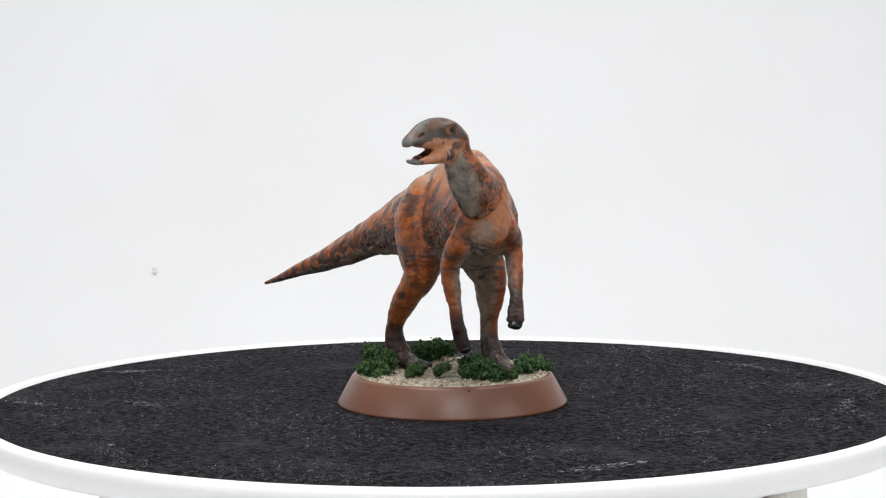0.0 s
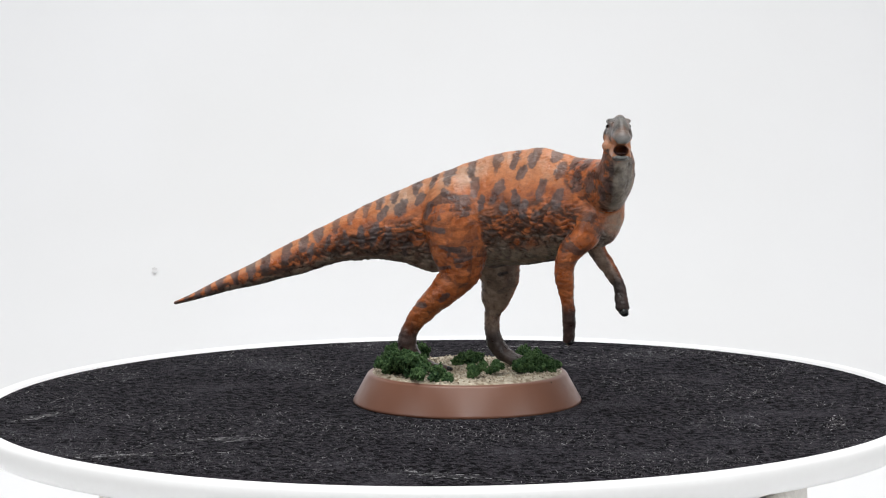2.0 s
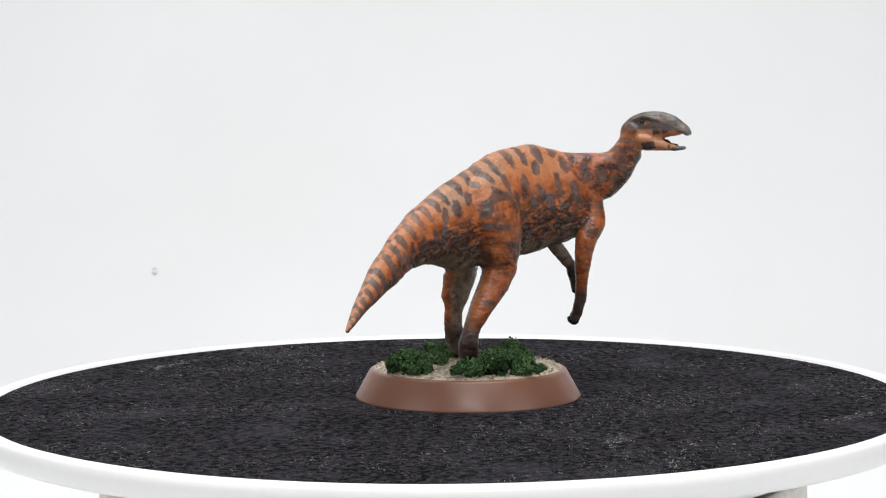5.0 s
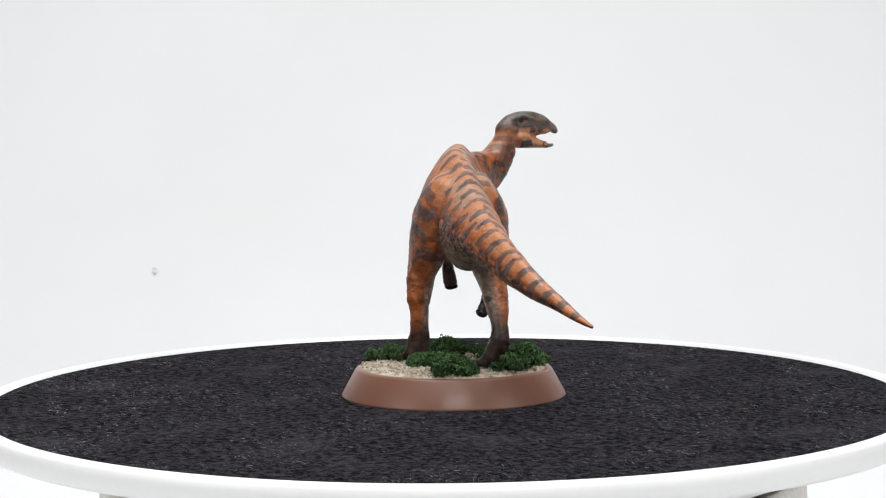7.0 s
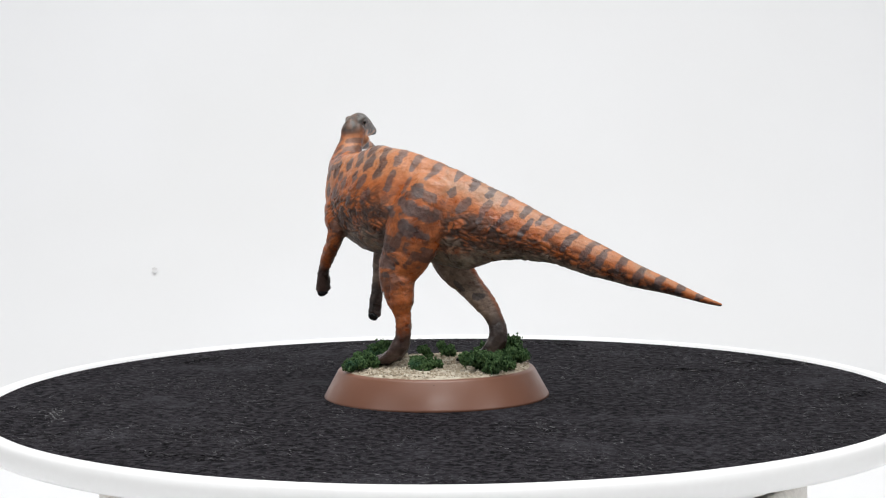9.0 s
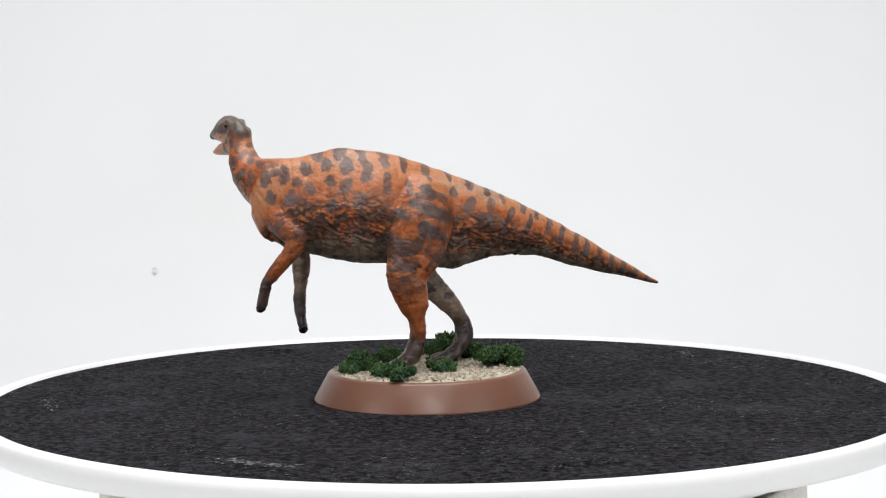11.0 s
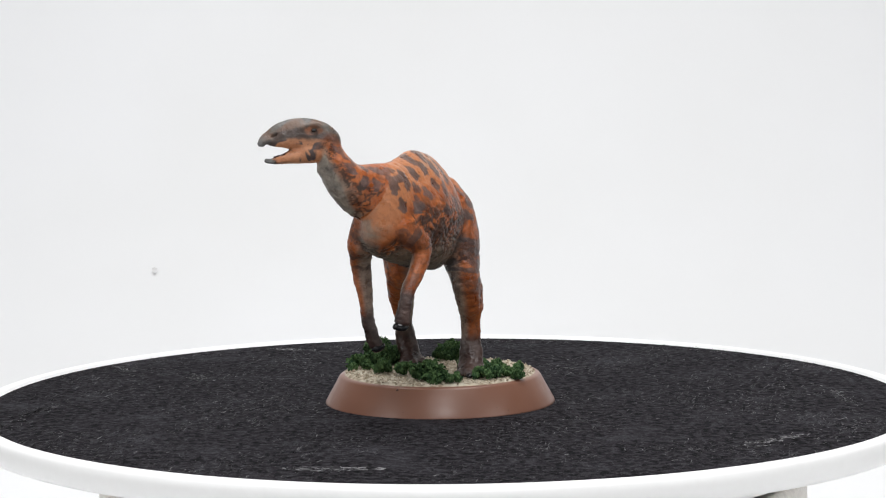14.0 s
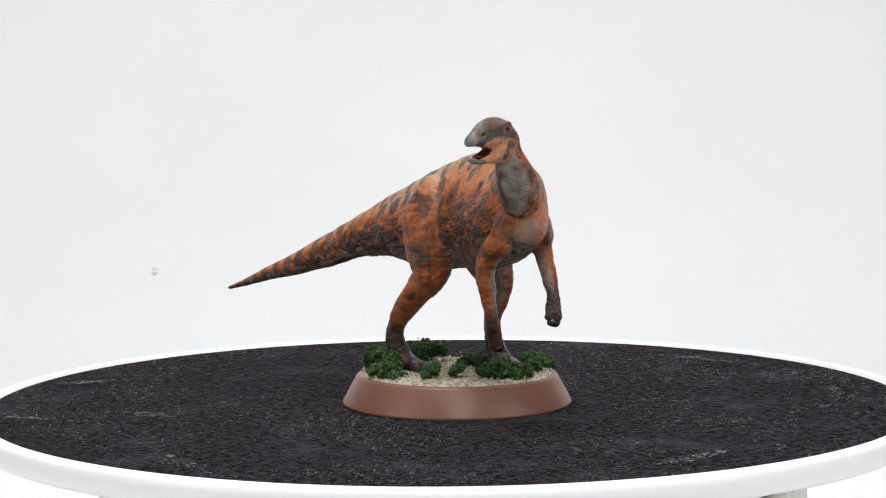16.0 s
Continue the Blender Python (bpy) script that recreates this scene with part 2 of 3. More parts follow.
def build_specks(sheet):
    for x, y, z, tilt, r in ((-127.4, 418.5, -8.6, 58, 1.2), (121.6, 514.5, 85.2, 90, 1.2), (123.6, 514.5, 88.4, 90, 0.8)):
        bm = bmesh.new()
        bmesh.ops.create_circle(bm, cap_ends=True, radius=r * MM, segments=12)
        for v in bm.verts:
            v.co *= 1 + 0.5 * noise.noise(v.co * 2500 + Vector((x, 0, 0)))
        bmesh.ops.rotate(bm, verts=bm.verts, matrix=Matrix.Rotation(radians(tilt), 3, "X"))
        ob = part("smudge", bm, SMUDGE, sheet)
        ob.location = (x * MM, y * MM, z * MM)


# ---- the turntable ----
def build_turntable():
    table = tagged(new("turntable"), "white plastic display turntable with a black felt top", "turntable")
    table.location = (-0.0002, 0.0020, 0.0003)
    v, f = revolve([(78.0, FLOOR_Z + 0.2), (78.5, FLOOR_Z + 0.8), (77.4, -15.8), (77.0, -14.9), (76.4, -14.5), (75.6, -14.6), (75.2, -15.4), (30, -15.8)], centre=(0.8, 0))
    from_arrays("pedestal", v, f, BEIGE, table, "cream plastic foot under the platter")
    platter = new("platter")
    platter.parent = table
    v, f = revolve([(30, -13.6), (74, -13.6), (77.5, -13.2), (80, -12.2), (93, -6.6), (97, -5.4), (101, -4.9), (103.0, -4.6), (104.1, -3.6), (104.5, -1.8), (104.3, -0.1), (103.7, 0.5), (102.8, 0.75), (101.6, 0.7), (100.9, 0.4), (100.75, -0.6), (60, -0.8)], 256)
    from_arrays("rim", v, f, PLASTIC, platter, "glossy white plastic platter rim")
    v, f = revolve([(100.7, -0.7), (100.7, -0.15), (100.4, -0.02), (99, 0.0), (70, 0.0), (40, 0.0), (1, 0.0)], 256)
    from_arrays("felt", v, f, FELT, platter, "black felt with pale lint", smooth=False)
    # short pale fibres that lie on the felt
    rng = random.Random(11)
    verts, faces = [], []
    for i in range(52000):
        r, a = 100 * math.sqrt(rng.random()), rng.random() * 2 * math.pi
        x, y = r * math.cos(a), r * math.sin(a)
        dense = noise.noise((x * 0.035, y * 0.035, 3.1)) + 0.5 * noise.noise((x * 0.12, y * 0.12, 7.7))
        if rng.random() > 0.34 + 1.7 * dense:
            continue
        d, ln, w = rng.uniform(0, math.pi), 0.2 + 0.9 * rng.random() ** 2, rng.uniform(0.015, 0.045)
        c, s, lift = math.cos(d), math.sin(d), rng.uniform(0.03, 0.3)
        bend, flip = rng.uniform(-0.25, 0.25), rng.choice((-1, 1))
        k = len(verts)
        for t, off in ((-0.5, 0), (0, bend), (0.5, 0)):
            for side in (-w, w):
                verts.append(((x + c * ln * t - s * (off + side)) * MM, (y + s * ln * t + c * (off + side)) * MM,
                              (0.05 + lift * (0.5 + t) + (w if side * flip > 0 else 0)) * MM))
        faces += [(k, k + 2, k + 3, k + 1), (k + 2, k + 4, k + 5, k + 3)]
    # brushed streaks where lint has gathered
    for cx, cy, turn, length in ((-44, -80, 0.35, 16), (-30, -60, 0.2, 12), (20, -88, -0.2, 14), (-78, -40, 1.2, 14), (60, 62, 2.3, 12), (5, 86, 0.1, 18), (85, -20, 1.5, 10)):
        for i in range(150):
            t, q = rng.gauss(0, 0.4) * length, rng.gauss(0, 1.2)
            x, y = cx + math.cos(turn) * t - math.sin(turn) * q, cy + math.sin(turn) * t + math.cos(turn) * q
            if math.hypot(x, y) > 99:
                continue
            d, ln, w = turn + rng.gauss(0, 0.35), rng.uniform(0.5, 1.8), rng.uniform(0.03, 0.07)
            c, s, k = math.cos(d), math.sin(d), len(verts)
            for e in (-0.5, 0.0, 0.5):
                for side in (-w, w):
                    verts.append(((x + c * ln * e - s * side) * MM, (y + s * ln * e + c * side) * MM, (0.12 + 0.15 * rng.random() + (w if side > 0 else 0)) * MM))
            faces += [(k, k + 2, k + 3, k + 1), (k + 2, k + 4, k + 5, k + 3)]
    lint = from_arrays("lint", verts, faces, FIBRE, platter, "pale lint fibres", smooth=False)
    tagged(lint, kind="stuff")
    return table, platter


# ---- the dinosaur: sculpted from tapering chains that flow together ----
def spline(stations, per):
    """Catmull-Rom through the stations, per steps between two of them."""
    s = np.array(stations, float)
    p = np.vstack([2 * s[0] - s[1], s, 2 * s[-1] - s[-2]])
    out = []
    for i in range(len(s) - 1):
        a, b, c, d = p[i:i + 4]
        for k in range(per):
            t = k / per
            out.append(0.5 * (2 * b + (c - a) * t + (2 * a - 5 * b + 4 * c - d) * t * t + (3 * b - a - 3 * c + d) * t ** 3))
    out.append(s[-1])
    out = np.array(out)
    out[:, 3:6] = np.maximum(out[:, 3:6], 0.25)
    return out


def chain_distance(P, A, B, ref):
    """Roughly the distance of the points P from one tapering piece; also the place along it and around it."""
    T = B[:3] - A[:3]
    L = np.linalg.norm(T)
    th = T / L
    side = ref - ref.dot(th) * th
    side /= np.linalg.norm(side)
    up = np.cross(th, side)
    V = P - A[:3]
    t = np.clip(V @ th / L, 0, 1)
    V = V - t[:, None] * T
    st = A[3:] + t[:, None] * (B[3:] - A[3:])
    s, u, w = V @ side, V @ up, V @ th
    ru = np.where(u > 0, st[:, 1], st[:, 2])
    rs = st[:, 0] * (1 - st[:, 3] * np.clip(u / ru, 0, 1))
    q = np.sqrt((s / rs) ** 2 + (u / ru) ** 2 + (w / np.minimum(st[:, 0], st[:, 1])) ** 2) + 1e-6
    n = np.sqrt(s * s + u * u + w * w)
    return np.where(q < 0.05, -np.minimum(rs, ru), n - n / q), t, u / ru, s / rs


# Stations: x, y, z, half width, half height above, half height below, taper towards the top. Millimetres from the table's axis.
Y, X, ARM = np.array([0.0, 1.0, 0.0]), np.array([1.0, 0.0, 0.0]), np.array([0.5, 0.866, 0.0])
CHAINS = dict(
    trunk=(Y, 4, 0, [
        (-57.8, -15.8, 21.7, 0.4, 0.4, 0.4, 0), (-53.7, -14.0, 23.1, 0.9, 0.9, 0.8, 0), (-47.9, -11.7, 25.5, 1.5, 1.6, 1.6, 0.1),
        (-41.9, -9.5, 27.6, 2.1, 2.4, 2.4, 0.15), (-36.0, -7.5, 29.9, 2.8, 3.3, 3.2, 0.2), (-29.9, -6.0, 32.3, 3.3, 3.9, 3.9, 0.25),
        (-23.8, -4.6, 34.8, 3.9, 4.6, 4.5, 0.28), (-17.7, -4.0, 36.6, 4.9, 5.8, 5.8, 0.3), (-11.5, -3.6, 38.0, 5.9, 7.1, 7.5, 0.32),
        (-5.0, -3.7, 39.0, 6.3, 9.0, 9.9, 0.33), (0.7, -4.0, 39.8, 6.5, 10.4, 10.8, 0.34), (6.9, -4.3, 40.6, 7.2, 11.6, 10.9, 0.36),
        (13.6, -4.7, 41.4, 8.3, 13.0, 11.2, 0.33), (19.0, -5.8, 41.9, 8.5, 13.3, 11.2, 0.35), (22.6, -7.0, 42.2, 8.4, 13.3, 10.8, 0.40),
        (27.3, -9.2, 42.3, 7.7, 12.2, 9.8, 0.42), (30.8, -10.9, 42.2, 6.7, 11.0, 8.6, 0.42), (33.5, -12.3, 41.0, 5.6, 9.4, 7.0, 0.32),
        (35.1, -13.4, 39.4, 4.1, 4.4, 4.2, 0.0)]),
    neck=(Y, 5, 1.8, [
        (26.0, -8.8, 44.0, 4.0, 4.8, 5.0, 0), (30.5, -10.9, 46.2, 4.5, 6.0, 5.6, 0), (34.2, -13.2, 47.4, 4.5, 6.1, 5.8, 0), (37.2, -16.0, 48.4, 4.2, 5.3, 5.0, 0), (39.5, -18.8, 50.5, 3.5, 4.3, 4.0, 0),
        (40.2, -21.5, 53.9, 2.85, 3.3, 3.3, 0), (40.5, -23.5, 57.5, 2.5, 2.7, 2.7, 0)]),
    throat_pouch=(Y, 5, 1.8, [
        (40.1, -23.4, 53.0, 1.8, 1.9, 1.9, 0), (39.4, -20.6, 49.0, 2.4, 2.5, 2.6, 0), (37.9, -17.4, 45.9, 2.9, 2.9, 3.0, 0)]),
    skull=(X, 5, 0.9, [
        (40.4, -23.0, 58.4, 2.4, 2.5, 2.8, 0.1), (40.7, -24.5, 58.7, 2.5, 3.5, 3.5, 0.15), (41.2, -26.7, 59.1, 2.4, 3.8, 3.1, 0.2), (41.9, -29.2, 59.2, 2.3, 3.75, 2.4, 0.26),
        (42.4, -31.5, 59, 2.15, 3.35, 2.1, 0.36), (42.6, -32.7, 58.9, 2.0, 2.85, 1.8, 0.34), (42.8, -33.9, 58.7, 1.85, 2.1, 0.8, 0.3), (43.05, -35.2, 58.5, 1.65, 1.3, 0.6, 0.1), (43.15, -36.0, 58.1, 1.3, 0.75, 0.8, 0)]),
    jaw=(X, 5, 0.4, [
        (40.6, -24.3, 56.5, 2.4, 2.2, 2.2, 0), (41.1, -26.5, 55.9, 2.3, 2.0, 1.85, 0), (41.8, -29.2, 55.3, 2.15, 2.0, 1.25, 0), (42.3, -31.2, 54.9, 2.05, 1.9, 0.85, 0), (42.5, -32.6, 54.7, 1.95, 1.6, 0.75, 0),
        (42.7, -33.6, 54.55, 1.65, 0.65, 0.65, 0), (42.9, -35.1, 54.8, 1.25, 0.45, 0.55, 0)]),
    right_calf=(Y, 3, 1.0, [(2.3, -10.2, 26.2, 2.7, 2.6, 3.0, 0), (-1.3, -10.5, 22.4, 2.4, 2.1, 2.4, 0)]),
    left_calf=(Y, 3, 1.0, [(9.6, 4.6, 25.4, 2.9, 2.2, 3.3, 0), (8.8, 4.9, 21.4, 2.6, 1.8, 2.6, 0)]),
    vent=(Y, 3, 1.2, [(-8.0, -3.7, 33.0, 2.8, 2.6, 2.2, 0), (-3.0, -3.9, 31.6, 3.2, 2.8, 2.9, 0), (1.5, -4.0, 31.6, 3.0, 2.6, 2.6, 0)]),
    brow_left=(X, 3, 0.5, [(42.0, -23.9, 60.9, 0.5, 0.5, 0.5, 0), (42.7, -25.5, 61.7, 0.8, 0.55, 0.6, 0), (42.8, -28.9, 61, 0.6, 0.45, 0.5, 0)]),
    brow_right=(X, 3, 0.5, [(39.2, -24.6, 60.9, 0.5, 0.5, 0.5, 0), (39.4, -26.7, 61.7, 0.8, 0.55, 0.6, 0), (40.7, -29.9, 61, 0.6, 0.45, 0.5, 0)]),
    ear_left=(X, 2, 0.6, [(42.2, -22.9, 59.4, 0.6, 0.9, 1.0, 0), (42.7, -24.4, 58.6, 0.6, 0.8, 1.1, 0)]),
    ear_right=(X, 2, 0.6, [(38.4, -23.6, 59.4, 0.6, 0.9, 1.0, 0), (38.4, -25.2, 58.6, 0.6, 0.8, 1.1, 0)]),
    cheek_left=(X, 2, 0.6, [(42.5, -25.3, 56.6, 0.9, 1.1, 1.1, 0), (43.1, -27.3, 56.6, 0.7, 0.8, 0.9, 0)]),
    cheek_right=(X, 2, 0.6, [(38.6, -26.3, 56.6, 0.9, 1.1, 1.1, 0), (39.5, -28.3, 56.6, 0.7, 0.8, 0.9, 0)]),
    right_leg=(Y, 5, 0.9, [
        (3.2, -7.4, 46.0, 3.6, 5.0, 6.2, 0), (4.2, -9.1, 40.0, 5.2, 6.6, 7.5, 0), (4.6, -9.6, 33.5, 4.6, 6.2, 6.2, 0), (4.6, -9.9, 28.8, 3.6, 4.4, 4.2, 0),
        (1.2, -10.2, 24.8, 2.9, 2.9, 3.2, 0), (-2.8, -10.3, 20.8, 2.5, 2.2, 2.6, 0), (-6.0, -10.1, 16.8, 1.9, 1.7, 2.0, 0), (-6.9, -9.7, 13.2, 2.2, 1.9, 2.1, 0),
        (-5.4, -9.0, 10.2, 2.5, 1.7, 2.0, 0), (-3.6, -8.4, 8.6, 2.8, 1.4, 1.4, 0)]),
    left_leg=(Y, 5, 0.9, [
        (4.8, -0.8, 46.0, 3.6, 5.0, 6.2, 0), (6.4, 1.5, 40.0, 4.8, 6.7, 7.4, 0), (8.2, 2.7, 33.0, 4.2, 6.4, 6.2, 0), (10.4, 3.7, 27.8, 3.3, 4.7, 4.2, 0),
        (10.2, 4.5, 23.0, 2.8, 3.1, 3.0, 0), (9.2, 4.8, 19.0, 2.3, 1.7, 2.3, 0), (8.8, 4.8, 15.0, 2.2, 1.7, 2.0, 0), (9.4, 4.8, 12.0, 2.5, 1.9, 1.9, 0),
        (11.2, 4.8, 9.8, 2.8, 1.7, 1.9, 0), (13.2, 4.8, 8.6, 3.1, 1.3, 1.4, 0)]),
    right_arm=(ARM, 5, 0.55, [
        (34.2, -15.4, 41.4, 3.3, 3.4, 3.4, 0), (32.9, -17.2, 37.8, 2.8, 3.0, 3.1, 0), (29.7, -17.6, 34.4, 2.2, 2.5, 2.6, 0), (28.6, -17.4, 30.5, 2.0, 2.1, 2.2, 0),
        (28.8, -16.7, 26.0, 1.7, 1.7, 1.7, 0), (29.3, -16.3, 21.4, 1.35, 1.3, 1.3, 0), (29.3, -15.5, 18.0, 1.6, 1.2, 1.15, 0), (29.1, -14.7, 16.2, 1.75, 1.15, 1.1, 0)]),
    left_arm=(ARM, 5, 0.55, [
        (34.9, -9.6, 40.6, 3.4, 3.4, 3.4, 0), (33.8, -6.7, 38.4, 2.8, 2.9, 2.9, 0), (32.6, -5.0, 36.0, 2.2, 2.4, 2.4, 0), (34.7, -5.7, 32.2, 1.8, 1.85, 1.85, 0),
        (36.9, -7.1, 29.4, 1.5, 1.5, 1.5, 0), (38.6, -8.1, 26.9, 1.35, 1.25, 1.25, 0), (39.2, -8.6, 24.0, 1.7, 1.2, 1.15, 0), (39.6, -8.9, 22.2, 1.85, 1.15, 1.1, 0)]),
)
for name, toes in (("right", ((-4.2, -8.8, (0.6, -10.2), (0.9, -7.4), (-1.6, -5.0)))), ("left", ((12.6, 4.7, (16.6, 6.8), (17.2, 4.4), (15.8, 2.2))))):
    for i, (tx, ty) in enumerate(toes[2:]):
        CHAINS["%s_toe%d" % (name, i)] = (Y, 4, 0.7, [
            (toes[0], toes[1], 9.2, 1.2, 1.1, 1.2, 0), ((toes[0] + tx) / 2, (toes[1] + ty) / 2, 8.4, 1.2, 1.0, 1.1, 0), (tx, ty, 7.9, 0.95, 0.8, 0.8, 0)])


# Mouth, eye sockets and nostrils are cut out.
HOLLOWS = [
    (X, 4, [(41.8, -29.4, 56.1, 0.9, 0.5, 0.5, 0), (42.3, -31.4, 56.15, 1.35, 1.1, 0.95, 0), (42.75, -33.2, 56.2, 1.6, 1.35, 1.2, 0), (43.7, -38.4, 56.2, 1.8, 1.2, 1.2, 0)]),
    (X, 2, [(43.7, -25.3, 60.7, 0.7, 0.75, 0.65, 0), (43.8, -26.3, 60.6, 0.7, 0.7, 0.6, 0)]),
    (X, 2, [(38.2, -26.3, 60.7, 0.7, 0.75, 0.65, 0), (38.4, -27.3, 60.6, 0.7, 0.7, 0.6, 0)]),
    (X, 2, [(44.0, -32.9, 59.7, 0.35, 0.3, 0.3, 0), (44.2, -33.7, 59.4, 0.35, 0.3, 0.3, 0)]),
    (X, 2, [(40.5, -33.5, 59.7, 0.35, 0.3, 0.3, 0), (40.8, -34.3, 59.4, 0.35, 0.3, 0.3, 0)])]


def sculpt(cell):
    """Flow all chains together on a grid and skin the result with quads."""
    lo = np.array([-60.0, -41.0, 5.5])
    hi = np.array([46.0, 12.0, 65.0])
    dims = np.ceil((hi - lo) / cell).astype(int) + 1
    D = np.full(dims, 9.0, np.float32)
    for ref, per, k, stations in CHAINS.values():
        C = spline(stations, per)
        E = np.full(dims, 9.0, np.float32)
        for A, B in zip(C[:-1], C[1:]):
            r = max(A[3:6].max(), B[3:6].max()) + 2.5
            i0 = np.maximum(((np.minimum(A[:3], B[:3]) - r - lo) / cell).astype(int), 0)
            i1 = np.minimum(((np.maximum(A[:3], B[:3]) + r - lo) / cell).astype(int) + 2, dims)
            G = np.stack(np.meshgrid(*[lo[a] + cell * np.arange(i0[a], i1[a]) for a in range(3)], indexing="ij"), -1)
            d = chain_distance(G.reshape(-1, 3), A, B, ref)[0].reshape(G.shape[:3])
            box = tuple(slice(i0[a], i1[a]) for a in range(3))
            E[box] = np.minimum(E[box], d)
        if k > 0:
            h = np.clip(k - np.abs(D - E), 0, None) / k
            D = np.minimum(D, E) - h * h * k * 0.25
        else:
            D = np.minimum(D, E)
    for ref, per, stations in HOLLOWS:
        C = spline(stations, per)
        for A, B in zip(C[:-1], C[1:]):
            r = max(A[3:6].max(), B[3:6].max()) + 1.5
            i0 = np.maximum(((np.minimum(A[:3], B[:3]) - r - lo) / cell).astype(int), 0)
            i1 = np.minimum(((np.maximum(A[:3], B[:3]) + r - lo) / cell).astype(int) + 2, dims)
            G = np.stack(np.meshgrid(*[lo[a] + cell * np.arange(i0[a], i1[a]) for a in range(3)], indexing="ij"), -1)
            d = chain_distance(G.reshape(-1, 3), A, B, ref)[0].reshape(G.shape[:3])
            box = tuple(slice(i0[a], i1[a]) for a in range(3))
            D[box] = np.maximum(D[box], -d)
    inside = D < 0
    n = np.array(D.shape) - 1
    total, weight = np.zeros((*n, 3), np.float32), np.zeros(n, np.float32)
    for axis in range(3):
        for o1 in (0, 1):
            for o2 in (0, 1):
                offs = [0, 0, 0]
                others = [a for a in range(3) if a != axis]
                offs[others[0]], offs[others[1]] = o1, o2
                s0 = tuple(slice(offs[a], offs[a] + n[a]) for a in range(3))
                offs2 = list(offs)
                offs2[axis] = 1
                s1 = tuple(slice(offs2[a], offs2[a] + n[a]) for a in range(3))
                cross = inside[s0] != inside[s1]
                with np.errstate(divide="ignore", invalid="ignore"):
                    f = np.where(cross, D[s0] / (D[s0] - D[s1]), 0)
                for a in range(3):
                    total[..., a] += np.where(cross, f if a == axis else offs[a], 0)
                weight += cross
    cells = weight > 0
    index = np.full(n, -1)
    index[cells] = np.arange(cells.sum())
    where = np.argwhere(cells)
    verts = lo + cell * (where + total[cells] / weight[cells][:, None])
    faces = []
    for axis in range(3):
        b, c = (axis + 1) % 3, (axis + 2) % 3
        s0, s1 = [slice(1, -1)] * 3, [slice(1, -1)] * 3
        s0[axis], s1[axis] = slice(0, -1), slice(1, None)
        a0, a1 = inside[tuple(s0)], inside[tuple(s1)]
        for flip, pick in ((False, a0 & ~a1), (True, ~a0 & a1)):
            e = np.argwhere(pick)
            if not len(e):
                continue
            e = e + np.array([0 if a == axis else 1 for a in range(3)])
            quad = []
            for db, dc in ((1, 1), (0, 1), (0, 0), (1, 0)):
                m = e.copy()
                m[:, b] -= db
                m[:, c] -= dc
                quad.append(index[tuple(m.T)])
            q = np.stack(quad, 1)
            faces.append(q[:, ::-1] if flip else q)
    return verts, np.vstack(faces)


# Dabs of dark paint: both ends (x, z) and half width in millimetres, side by side for the right and the left flank.
RIGHT_SPINE = [
    (34.0, 52.6, 32.1, 51.8, 0.64), (31.3, 53.2, 29.7, 52.0, 0.55), (26.9, 54.5, 25.1, 53.2, 0.73), (21.8, 55.3, 20.6, 52.5, 0.64), (17.1, 54.7, 16.0, 51.7, 0.55), (12.5, 53.6, 12.4, 51.0, 0.73), (6.5, 51.9, 6.9, 50.0, 0.64), (2.0, 50.7, 1.7, 48.2, 0.64), (-1.8, 49.5, -1.9, 47.5, 0.46), (-6.2, 47.9, -5.5, 46.2, 0.64), (-10.9, 45.9, -10.6, 44.2, 0.55), (-14.0, 44.6, -14.0, 42.8, 0.46), (-17.4, 43.1, -17.0, 40.7, 0.55)]
RIGHT_TAIL = [
    (-20.3, 41.6, -20.3, 39.5, 0.55), (-24.1, 39.7, -23.6, 37.3, 0.59), (-27.8, 37.8, -27.2, 35.4, 0.59), (-31.2, 36.0, -30.7, 33.4, 0.59), (-34.7, 34.3, -34.3, 31.0, 0.59),
    (-39.1, 31.8, -38.7, 29.1, 0.55), (-42.1, 30.2, -41.8, 27.6, 0.5), (-45.5, 28.4, -44.9, 26.1, 0.46), (-48.7, 26.9, -48.2, 24.6, 0.41), (-51.2, 25.4, -50.8, 23.7, 0.36),
    (-53.2, 24.4, -52.9, 23.1, 0.32), (-55.7, 23.1, -55.3, 22.1, 0.32), (-57.9, 22.0, -57.5, 21.6, 0.4)]
RIGHT_FLANK = [
    (31.0, 50.7, 31.0, 47.7, 0.82), (27.5, 52.0, 26.5, 49.9, 0.73), (34.3, 50.8, 33.8, 47.3, 0.64), (23.5, 48.3, 22.5, 45.5, 0.64), (27.4, 46.8, 26.6, 44.6, 0.73), (18.8, 51.6, 17.6, 49.5, 0.46),
    (14.0, 48.2, 12.4, 44.5, 0.73), (8.0, 48.9, 8.1, 46.1, 0.64), (1.5, 46.2, 4.8, 44.4, 0.55), (17.1, 46.4, 18.0, 43.8, 0.55), (-8.2, 43.2, -9.1, 41.3, 0.82), (-12.2, 42.4, -13.5, 40.3, 0.46),
    (-3.9, 45.3, -5.1, 43.6, 0.46), (-1.0, 43.6, -2.4, 41.3, 0.46), (9.9, 45.2, 9.6, 43.0, 0.36), (19.8, 44.2, 19.0, 42.0, 0.55), (22.6, 42.5, 22.0, 41.0, 0.46), (14.6, 43.8, 15.1, 42.1, 0.46)]
